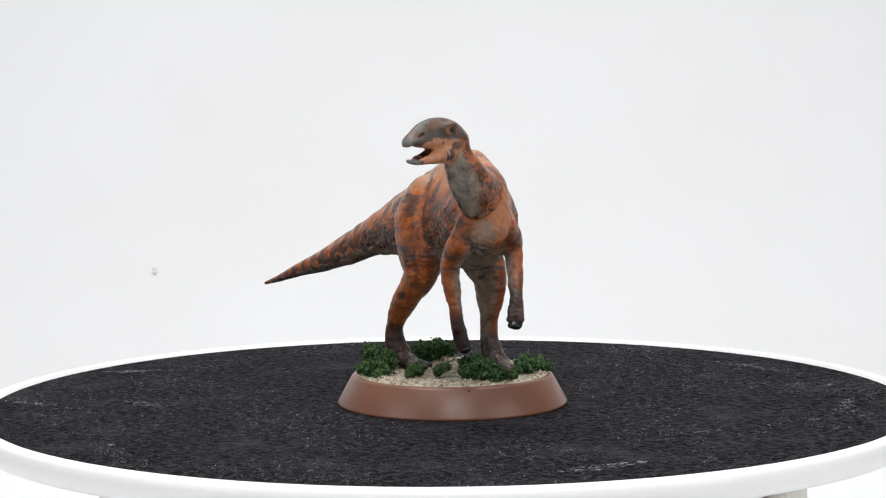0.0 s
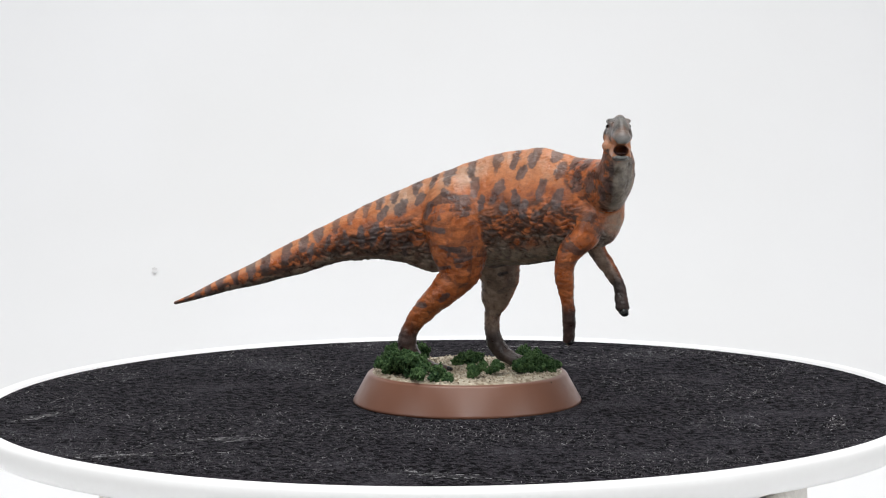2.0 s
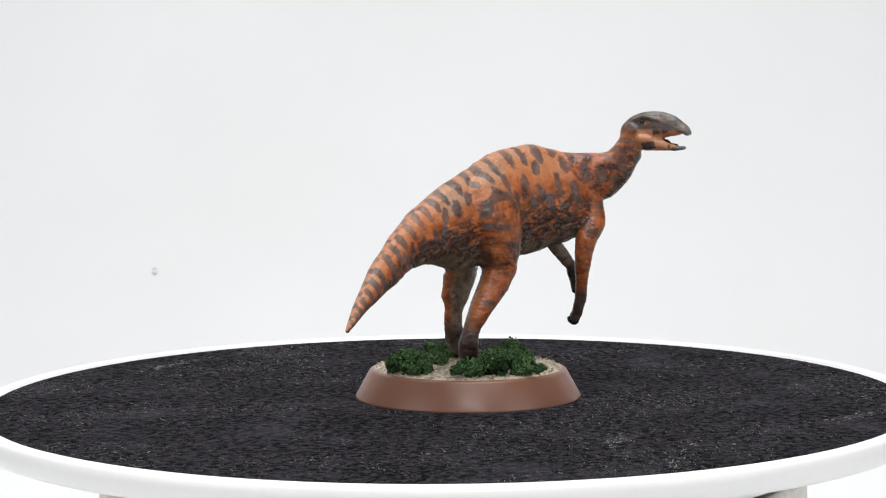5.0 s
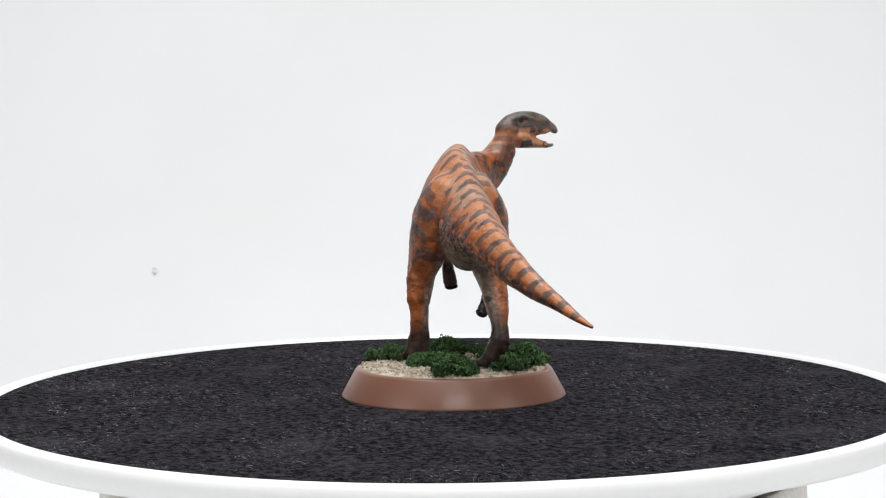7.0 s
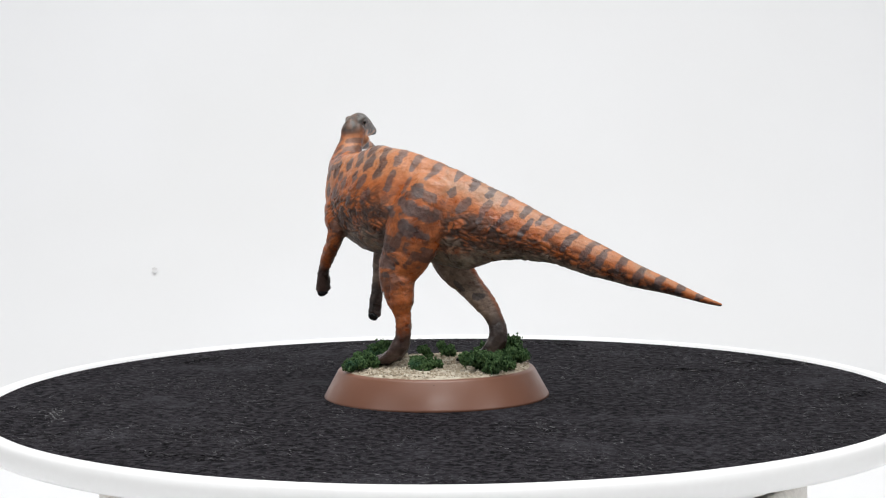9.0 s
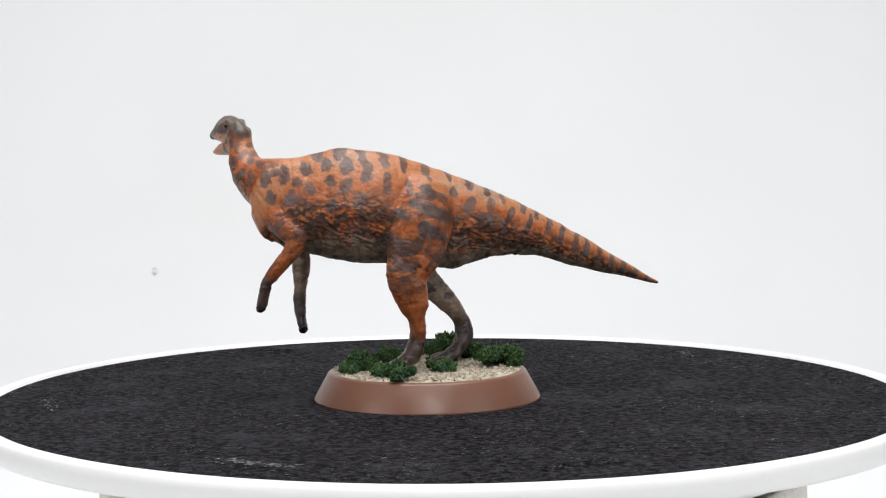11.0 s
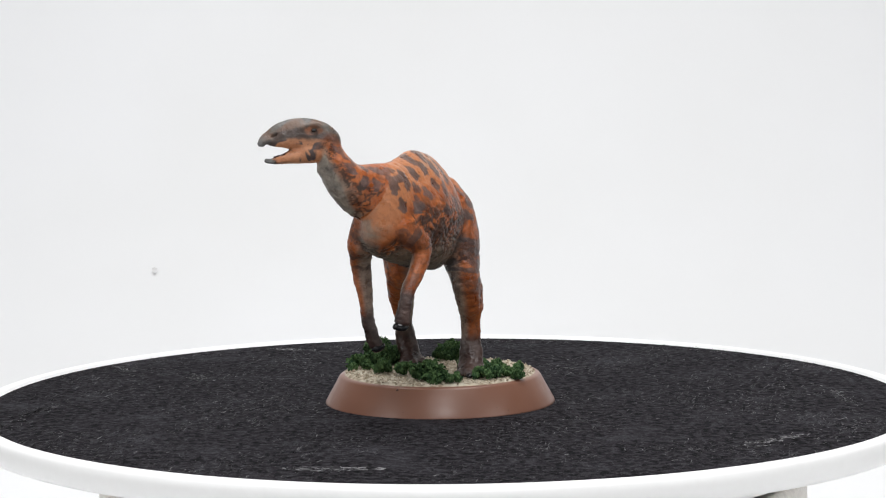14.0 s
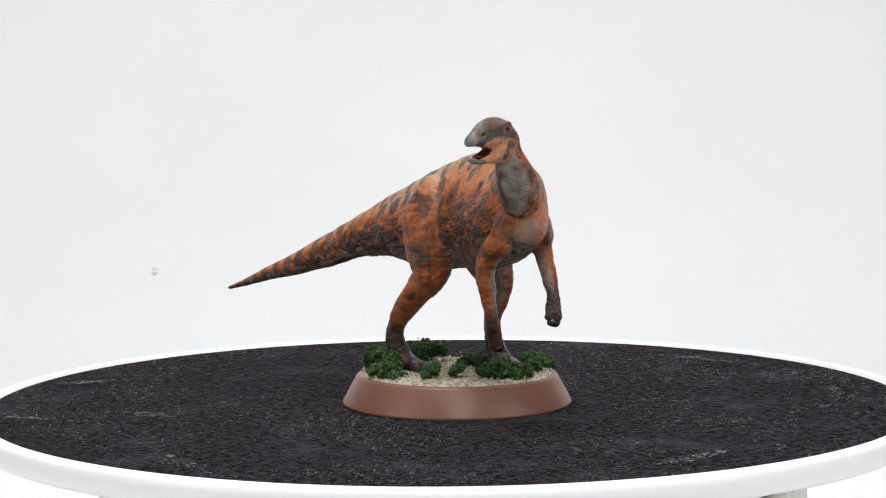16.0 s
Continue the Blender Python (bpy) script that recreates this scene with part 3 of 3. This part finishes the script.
RIGHT_LOW = [
    (-21.3, 37.4, -20.8, 33.9, 0.36), (-17.7, 38.2, -17.4, 34.2, 0.36), (-24.9, 36.2, -25.5, 33.2, 0.32), (-28.7, 34.2, -29.2, 31.2, 0.32), (-14.1, 39.0, -15.0, 34.6, 0.46), (-11.1, 38.1, -11.6, 33.6, 0.41),
    (-7.4, 35.3, -7.8, 32.6, 0.46), (-2.4, 38.8, 2.3, 38.0, 0.36), (1.2, 35.0, 5.4, 34.2, 0.3), (4.8, 32.2, 8.0, 32.6, 0.26), (-0.5, 29.8, 3.3, 30.4, 0.24), (-3.9, 22.3, -2.4, 22.2, 0.41),
    (0.8, 23.4, 2.6, 24.7, 0.32), (36.6, 55.0, 37.2, 53.4, 0.35), (36.2, 52.0, 37.5, 50.4, 0.4), (38.5, 50.2, 39.0, 47.5, 0.45), (36.8, 48.6, 37.2, 46.2, 0.5), (39.2, 53.5, 39.5, 51.2, 0.35)]
LEFT_SPINE = [
    (26.5, 54.7, 27.0, 53.6, 0.71), (21.6, 55.5, 23.0, 53.9, 0.8), (18.3, 54.6, 18.0, 52.7, 0.62), (13.3, 53.9, 13.5, 52.4, 0.71), (8.5, 52.6, 9.2, 50.9, 0.62), (3.4, 50.9, 4.2, 49.1, 0.62),
    (-1.4, 49.2, -1.5, 48.2, 0.44), (-6.0, 47.8, -5.9, 46.6, 0.62), (-10.4, 45.9, -10.1, 44.7, 0.44), (-14.1, 44.1, -13.7, 43.0, 0.4), (-18.9, 42.0, -18.6, 40.7, 0.44), (-22.9, 40.2, -21.9, 39.0, 0.4)]
LEFT_TAIL = [
    (-26.5, 38.3, -23.9, 35.8, 0.4), (-30.1, 36.4, -27.4, 33.7, 0.4), (-33.7, 34.5, -31.5, 31.6, 0.45), (-36.0, 32.3, -34.7, 29.7, 0.45), (-39.7, 30.9, -38.2, 28.3, 0.45), (-43.6, 29.1, -41.8, 26.5, 0.42),
    (-47.2, 27.3, -46.1, 25.2, 0.38), (-51.0, 25.3, -49.9, 24.1, 0.36), (-54.7, 23.4, -53.6, 23.0, 0.32)]
LEFT_FLANK = [
    (29.6, 51.9, 30.0, 50.4, 0.71), (25.7, 52.7, 26.1, 51.2, 0.62), (21.4, 52.6, 22.1, 50.9, 0.8), (17.1, 51.5, 18.6, 49.0, 0.71), (33.9, 51.2, 34.9, 48.7, 0.71), (37.8, 50.8, 38.3, 47.9, 0.53),
    (31.9, 49.0, 32.4, 48.2, 0.62), (25.6, 49.3, 25.9, 47.7, 0.53), (21.9, 48.8, 23.3, 46.8, 0.62), (13.6, 49.8, 14.2, 46.5, 0.62), (9.0, 48.4, 9.4, 45.9, 0.53), (5.9, 47.0, 4.6, 45.7, 0.71),
    (-1.8, 46.2, -1.6, 44.9, 0.44), (-5.8, 43.7, -4.2, 42.2, 0.71), (-10.6, 43.2, -9.4, 39.8, 0.53), (-15.8, 41.1, -12.7, 38.3, 0.53), (29.7, 47.8, 29.7, 46.5, 0.53), (33.2, 46.1, 33.9, 44.1, 0.71),
    (19.8, 45.4, 21.0, 43.8, 0.62)]
LEFT_LOW = [
    (9.0, 43.9, 0.9, 39.9, 0.88), (12.7, 42.0, 10.6, 40.9, 0.53), (7.8, 38.7, 2.6, 35.7, 0.8), (14.2, 36.2, 12.5, 35.8, 0.35), (13.3, 34.1, 9.7, 33.2, 0.4), (13.8, 31.7, 9.8, 29.3, 0.53), (14.6, 30.3, 10.9, 29.4, 0.27),
    (12.7, 27.8, 11.1, 27.3, 0.25), (-20.3, 39.6, -18.4, 36.1, 0.35), (42.8, 57.0, 42.5, 56.0, 0.35), (41.6, 56.8, 42.2, 55.1, 0.35), (40.3, 55.0, 41.7, 53.8, 0.4), (42.8, 53.8, 42.8, 52.5, 0.35),
    (41.5, 51.3, 42.5, 49.2, 0.35), (40.3, 50.8, 40.7, 48.7, 0.35), (38.9, 53.7, 40.3, 52.5, 0.35), (37.4, 45.8, 37.1, 44.5, 0.62), (25.5, 44.3, 26.4, 42.7, 0.53)]

NECK_BACK = [(36.8, 56.2, 39.6, 56.2, 0.34), (36.4, 54.4, 39.2, 54.2, 0.34), (35.6, 52.4, 38.6, 52.2, 0.38), (34.0, 50.8, 37.0, 50.4, 0.36)]


def dab_field(verts, lefty):
    """1 in the middle of a dab, about a half at its edge, 0 well outside; dabs of the spine reach over its crest."""
    field = np.zeros(len(verts))
    for rows, left, over in ((RIGHT_SPINE, False, 1.6), (RIGHT_TAIL, False, 1.2), (RIGHT_FLANK, False, 0), (RIGHT_LOW, False, 0),
                             (LEFT_SPINE, True, 1.6), (LEFT_TAIL, True, 1.2), (LEFT_FLANK, True, 0), (LEFT_LOW, True, 0),
                             (NECK_BACK, True, 0), (NECK_BACK, False, 0)):
        for x0, z0, x1, z1, w in rows:
            a, b = np.array([x0, z0 + over]), np.array([x1, z1])
            near = (np.abs(verts[:, 0] - (x0 + x1) / 2) < 9) & (lefty == left)
            p = verts[near][:, (0, 2)] - a
            t = np.clip(p @ (b - a) / max((b - a) @ (b - a), 1e-6), 0, 1)
            d = np.linalg.norm(p - t[:, None] * (b - a), axis=1)
            field[near] = np.maximum(field[near], np.clip(1 - d / ((1.9 + 0.9 * np.sin(np.pi * t)) * w + 0.25), 0, 1))
    return field


def smooth_step(x, a, b):
    t = np.clip((x - a) / (b - a), 0, 1)
    return t * t * (3 - 2 * t)


def build_dinosaur(parent):
    verts, faces = sculpt(0.285)
    me = bpy.data.meshes.new("dinosaur")
    me.from_pydata([tuple(v) for v in verts * MM], [], [tuple(int(i) for i in f) for f in faces])
    me.update()
    normals = np.zeros(len(verts) * 3)
    me.vertices.foreach_get("normal", normals)
    normals = normals.reshape(-1, 3)
    near, prog, girth, across = {}, {}, {}, {}
    for name, (ref, per, k, stations) in CHAINS.items():
        C = spline(stations, per)
        best = np.full(len(verts), 50.0)
        pr, gi, ac = np.zeros(len(verts)), np.zeros(len(verts)), np.zeros(len(verts))
        for i, (A, B) in enumerate(zip(C[:-1], C[1:])):
            d, t, u, s = chain_distance(verts, A, B, ref)
            m = d < best
            best[m], pr[m], gi[m], ac[m] = d[m], (i + t[m]) / (len(C) - 1), u[m], s[m]
        near[name], prog[name], girth[name], across[name] = best, pr, gi, ac
    limbs = [n for n in CHAINS if "leg" in n or "arm" in n]
    faceparts = [n for n in CHAINS if n[:4] in ("brow", "ear_", "chee")]
    toes = [n for n in CHAINS if "toe" in n]
    legd = np.min([near[n] for n in limbs], 0)
    which = np.argmin([near[n] for n in limbs], 0)
    limb = np.choose(which, [prog[n] for n in limbs])
    inward = np.choose(which, [across[n] * (1 if n.startswith("right") else -1) for n in limbs])
    toed = np.min([near[n] for n in toes], 0)
    limb = np.where(toed < legd, 1.0, limb)
    bodyd = np.minimum(near["trunk"], near["neck"])
    limb_weight = smooth_step(bodyd - np.minimum(legd, toed), -0.6, 1.6)
    headd = np.minimum(np.minimum(near["skull"], near["jaw"]), np.min([near[n] for n in faceparts], 0) + 0.3)
    head_weight = smooth_step(np.minimum(near["neck"], bodyd) - headd, -0.8, 0.8)
    head = np.where(near["skull"] < near["jaw"], prog["skull"], prog["jaw"])
    head_girth = np.where(near["skull"] < near["jaw"], girth["skull"], -0.8)
    trunk_line = spline(CHAINS["trunk"][3], 4)
    arc = np.concatenate([[0], np.cumsum(np.linalg.norm(np.diff(trunk_line[:, :3], axis=0), axis=1))])
    neck_line = spline(CHAINS["neck"][3], 5)
    neck_arc = np.concatenate([[0], np.cumsum(np.linalg.norm(np.diff(neck_line[:, :3], axis=0), axis=1))])
    on_neck = smooth_step(near["trunk"] - near["neck"], -0.3, 0.6)
    along_t = np.interp(prog["trunk"] * (len(arc) - 1), np.arange(len(arc)), arc)
    along_n = arc[-1] - 6 + np.interp(prog["neck"] * (len(neck_arc) - 1), np.arange(len(neck_arc)), neck_arc)
    along = along_t * (1 - on_neck) + along_n * on_neck
    facing = normals @ np.array([0.55, -0.76, -0.35])
    g = girth["trunk"] * (1 - on_neck) - 0.9 * facing * on_neck
    neckish = np.maximum(on_neck, smooth_step(bodyd - near["throat_pouch"], -0.4, 0.3))
    throat = np.maximum(neckish * smooth_step(facing, 0.66, 0.97), 0.58 * smooth_step(prog["trunk"], 0.94, 0.985) * smooth_step(facing, 0.25, 0.75) * smooth_step(verts[:, 2], 45, 42) * (1 - limb_weight)) * (1 - head_weight)
    inner = limb_weight * smooth_step(inward, -0.05, 0.6)
    patch = np.min([np.linalg.norm((verts - np.array(e)) * np.array([1, 0.62, 1.35]), axis=1) for e in ((43.3, -25.6, 60.6), (38.7, -26.6, 60.6))], 0)
    patch = 0.8 * smooth_step(patch, 1.5, 0.9) * head_weight
    gape = smooth_step(np.linalg.norm((verts - np.array([42.3, -32.1, 56.05])) * np.array([1.0, 0.45, 1.35]), axis=1), 1.75, 1.2)
    mid_line = np.interp(verts[:, 0], trunk_line[:, 0], trunk_line[:, 1])
    lefty = np.where(on_neck > 0.6, normals[:, 0] + 0.35 * normals[:, 1] > 0, verts[:, 1] > mid_line)
    # folds of the hide: along the flanks, behind the knees, round the limbs and the neck
    fold = np.zeros(len(verts))
    fine, lump = np.zeros(len(verts)), np.zeros(len(verts))
    for i, (x, y, z) in enumerate(verts):
        lump[i] = noise.noise((x * 0.17, y * 0.17, z * 0.17 + 3)) + 0.6 * noise.noise((x * 0.33, y * 0.33, z * 0.33))
        fine[i] = noise.noise((x * 0.75, y * 0.75, z * 0.75)) + 0.5 * noise.noise((x * 1.7, y * 1.7, z * 1.7))
        wx = noise.noise((x * 0.35, y * 0.35, z * 0.35 + 9)) * 1.6
        if limb_weight[i] > 0.5:
            a = abs(noise.noise((x * 0.35 + wx * 0.3, y * 0.35, z * 1.25 + 0.3 * x + wx * 0.5)))
        else:
            a = abs(noise.noise((x * 0.42 + 0.35 * z + wx * 0.5, y * 0.5, z * 1.05 - 0.2 * x + 5 + wx * 0.8)))
        b = abs(noise.noise((x * 0.75 + wx, y * 1.2, z * 1.5 - 0.3 * x)))
        fold[i] = max(0.0, 1 - a * 3.4) * 0.75 + max(0.0, 1 - b * 4.0) * 0.45
    fold = np.clip(fold, 0, 1)
    dab = dab_field(verts + np.stack([0.42 * fine, 0 * fine, 0.55 * lump], 1), lefty)
    flank = smooth_step(g, 0.40, -0.15) * (1 - limb_weight) + 0.7 * limb_weight * smooth_step(limb, 0.05, 0.3)
    flank = 0.12 + 0.88 * flank
    flank *= (1 - 0.7 * head_weight)
    crease = fold * flank * (1 - 0.65 * smooth_step(g, -0.55, -0.9) * (1 - limb_weight))
    verts = verts + normals * (-0.38 * crease * (0.25 + 0.75 * smooth_step(along, 12, 42)) * (1 - 0.55 * limb_weight) * (1 - 0.75 * on_neck) + 0.10 * fine * (0.35 + flank) * (0.3 + 0.7 * smooth_step(along, 8, 35)) + 0.32 * lump * (1 - 0.7 * head_weight) * smooth_step(along, 8, 40))[:, None]
    verts = verts - np.array([BASE_X, BASE_Y, 0])
    me.vertices.foreach_set("co", (verts * MM).ravel())
    for name, values in (("girth", g), ("limb", limb), ("limb_weight", limb_weight), ("head", head),
                         ("head_weight", head_weight), ("head_girth", head_girth), ("throat", throat), ("wrinkle", crease), ("inner", inner), ("eye_patch", patch), ("gape", gape), ("dab", dab), ("neck", on_neck)):
        me.attributes.new(name, "FLOAT", "POINT").data.foreach_set("value", values.astype(np.float32))
    me.materials.append(SKIN)
    me.shade_smooth()
    me.update()
    ob = new("dinosaur", me)
    ob.parent = parent
    ob["label"] = "orange dinosaur figure with dark stripes and open beak"
    return ob


def pebble(name, place, size, material, parent, turn=(0, 0, 0), seed=0.0, label="", rough=0.12):
    """A small rounded lump: claws, eyes."""
    bm = bmesh.new()
    bmesh.ops.create_icosphere(bm, subdivisions=3, radius=1)
    for v in bm.verts:
        v.co *= 1 + rough * noise.noise(v.co * 1.3 + Vector((seed, 0, 0)))
    m = Matrix.LocRotScale(None, Euler([radians(a) for a in turn]), None) @ Matrix.Diagonal((*[s * MM for s in size], 1))
    bmesh.ops.transform(bm, verts=bm.verts, matrix=m)
    ob = part(name, bm, material, parent, label)
    ob.location = ((place[0] - BASE_X) * MM, (place[1] - BASE_Y) * MM, place[2] * MM)
    return ob


def crumb():
    bm = bmesh.new()
    bmesh.ops.create_icosphere(bm, subdivisions=1, radius=1)
    data = [v.co.copy() for v in bm.verts], [tuple(v.index for v in f.verts) for f in bm.faces]
    bm.free()
    return data


CRUMB = crumb()


def bush_mesh(radius, height, seed):
    """A clump of green foam: several tufts, each of many small crumbs."""
    rng = random.Random(seed)
    verts, faces = [], []
    tufts = []
    for i in range(max(5, int(radius * 2.4))):
        a, r = rng.random() * 2 * math.pi, radius * 0.72 * math.sqrt(rng.random())
        tr = radius * rng.uniform(0.24, 0.40)
        tufts.append((r * math.cos(a), r * math.sin(a), max(tr * 0.5, height * rng.uniform(0.45, 0.95) * (1 - 0.35 * r / radius) - tr * 0.8), tr))
    for tx, ty, tz, tr in tufts:
        for i in range(int(70 * tr ** 1.6) + 26):
            d = Vector((rng.gauss(0, 1), rng.gauss(0, 1), rng.gauss(0.1, 1))).normalized()
            q = tr * rng.uniform(0.5, 1.0) * (1.25 if rng.random() < 0.12 else 1.0)
            c = Vector((tx + d.x * q, ty + d.y * q, tz + d.z * q * 0.9))
            if c.z < 0.1:
                c.z = rng.uniform(0.05, 0.4)
            s = rng.uniform(0.15, 0.36)
            turn = Euler((rng.random() * 6, rng.random() * 6, rng.random() * 6)).to_matrix()
            k = len(verts)
            for v in CRUMB[0]:
                w = turn @ Vector((v.x * s * 1.6, v.y * s * 0.85, v.z * s * 0.6)) * rng.uniform(0.6, 1.3)
                verts.append((c + w) * MM)
            faces += [tuple(k + j for j in f) for f in CRUMB[1]]
    return verts, faces


BUSHES = [(-10.6, -13.6, 5.0, 6.0), (-15.0, 4.9, 5.2, 5.2), (-14.6, -8.6, 3.2, 4.6), (-4.6, -17.0, 3.4, 4.0), (15.2, -2.4, 4.3, 5.0), (10.2, 14.2, 3.9, 4.4),
          (7.4, -7.8, 2.3, 3.4), (5.4, -12.2, 2.6, 3.6), (-1.4, 7.4, 3.4, 4.0), (13.6, 9.0, 2.2, 3.0), (-18.0, 0.6, 2.4, 3.4), (18.0, 2.6, 2.0, 2.8), (-0.4, -18.8, 1.8, 2.4)]


def build_miniature():
    mini = tagged(new("dinosaur_miniature"), "painted dinosaur miniature on a round brown base with green bushes", "figurine")
    v, f = revolve([(20.6, 0.0), (24.5, 0.0), (24.9, 0.12), (25.0, 0.4), (24.85, 0.75), (21.9, 6.1), (21.6, 6.4), (21.0, 6.6), (18, 6.6)], 160)
    from_arrays("base", v, f, BROWN, mini, "tapered round base in satin brown paint")
    for deg, z, size in ((35.8, 1.3, 0.45), (55.3, 3.6, 0.36), (-22.7, 5.7, 0.75), (-17.7, 1.7, 0.35), (30.0, 2.1, 0.3), (120.0, 5.5, 0.4)):
        r = 25.0 - 0.56 * z
        pebble("paint_fleck", (BASE_X + r * math.cos(radians(deg)), BASE_Y + r * math.sin(radians(deg)), z), (0.25, size, size * 0.55), FLECK, mini, (0, 0, deg), deg, "dark fleck on the brown paint", 0.5)
    # uneven skin of glued sand on top of the base
    rings, spokes = 26, 110
    verts, faces = [(0, 0, 7.1 * MM)], []
    for r in range(1, rings + 1):
        for s in range(spokes):
            a, q = 2 * math.pi * s / spokes, 20.9 * r / rings
            x, y = q * math.cos(a), q * math.sin(a)
            z = 7.0 + 0.35 * noise.noise((x * 0.25, y * 0.25, 1)) + 0.28 * noise.noise((x * 1.1, y * 1.1, 5))
            if r >= rings - 1:
                z = 6.95 + 0.2 * noise.noise((x, y, 2)) if r == rings - 1 else 6.5
            verts.append((x * MM, y * MM, z * MM))
    for s in range(spokes):
        faces.append((0, 1 + s, 1 + (s + 1) % spokes))
        for r in range(rings - 1):
            a, b = 1 + r * spokes + s, 1 + r * spokes + (s + 1) % spokes
            faces.append((a, a + spokes, b + spokes, b))
    from_arrays("sand_cover", verts, faces, SAND, mini, "pale sandy ground cover", smooth=True)
    rng = random.Random(5)
    gv, gf = [], []
    for i in range(1900):
        q, a = 20.6 * math.sqrt(rng.random()), rng.random() * 2 * math.pi
        x, y = q * math.cos(a), q * math.sin(a)
        z = 7.0 + 0.35 * noise.noise((x * 0.25, y * 0.25, 1)) + 0.28 * noise.noise((x * 1.1, y * 1.1, 5))
        s = rng.uniform(0.14, 0.42) if rng.random() < 0.93 else rng.uniform(0.4, 0.75)
        turn = Euler((rng.random() * 6, rng.random() * 6, rng.random() * 6)).to_matrix()
        k = len(gv)
        for c in ((1, 0, 0), (-1, 0, 0), (0, 0.8, 0), (0, -0.8, 0), (0, 0, 0.6), (0, 0, -0.6)):
            w = turn @ (Vector(c) * s * rng.uniform(0.75, 1.2))
            gv.append(((x + w.x) * MM, (y + w.y) * MM, (z + 0.08 + w.z) * MM))
        for t in ((0, 2, 4), (2, 1, 4), (1, 3, 4), (3, 0, 4), (2, 0, 5), (1, 2, 5), (3, 1, 5), (0, 3, 5)):
            gf.append(tuple(k + j for j in t))
    grit = from_arrays("grit", gv, gf, GRIT, mini, "loose pale stone grit", smooth=False)
    tagged(grit, kind="stuff")
    for i, (x, y, r, h) in enumerate(BUSHES):
        v, f = bush_mesh(1.22 * r, 1.12 * h, 40 + i)
        ob = from_arrays("bush", v, f, GREEN, mini, "dark green foam bush", smooth=False)
        ob.location = (x * MM, y * MM, 7.0 * MM)
    dino = build_dinosaur(mini)
    # claws, eyes and the mouth's lining
    for place, size, turn in (((29.2, -14.2, 15.5), (1.1, 1.45, 0.95), (25, 0, 0)), ((39.9, -9.2, 21.2), (1.1, 1.6, 0.95), (0, 25, 0)),
                              ((1.2, -10.4, 7.8), (0.8, 0.6, 0.5), (0, 12, -25)), ((1.6, -7.3, 7.8), (0.9, 0.65, 0.5), (0, 12, 8)), ((-1.1, -4.5, 7.8), (0.8, 0.6, 0.5), (0, 12, 50)),
                              ((17.3, 7.1, 7.8), (0.85, 0.65, 0.5), (0, 12, 30)), ((18.0, 4.4, 7.8), (0.95, 0.7, 0.5), (0, 12, 0)), ((16.6, 1.7, 7.8), (0.85, 0.65, 0.5), (0, 12, -35))):
        pebble("claw", place, size, CLAW, dino, turn, place[0], "glossy black claw")
    for x, y in ((43.15, -25.6), (38.85, -26.6)):
        pebble("eye", (x, y, 60.6), (0.35, 0.55, 0.38), EYE_BLACK, dino, (0, 0, 0), x, "glossy dark eye", 0.02)
    pebble("tongue", (42.3, -31.9, 55.25), (0.9, 1.9, 0.32), MOUTH, dino, (-6, 0, 14), 2.0, "dark red tongue", 0.05)
    return mini


sheet = build_backdrop()
build_specks(sheet)
turntable, platter = build_turntable()
miniature = build_miniature()


# ---- what moves ----
def motions():
    tilt = Matrix.Rotation(math.hypot(0.00289, 0.00636), 4, Vector((0.00289, 0.00636, 0)))
    rise = np.interp([t for t, a in TURN], [0, 1.5, 3.5, 7, 9, 12.5, 14.5, 16], [-0.40, -0.40, 0, 0.2, 0, 0.2, 0, -0.35])
    walk(platter, [(t, pose(0, 0, z * MM, 0, 0, a)) for (t, a), z in zip(TURN, rise)])
    walk(miniature, [(t, pose(0, 0, 0, 0, 0, a) @ tilt @ pose(BASE_X * MM, BASE_Y * MM, 0)) for t, a in TURN])


motions()
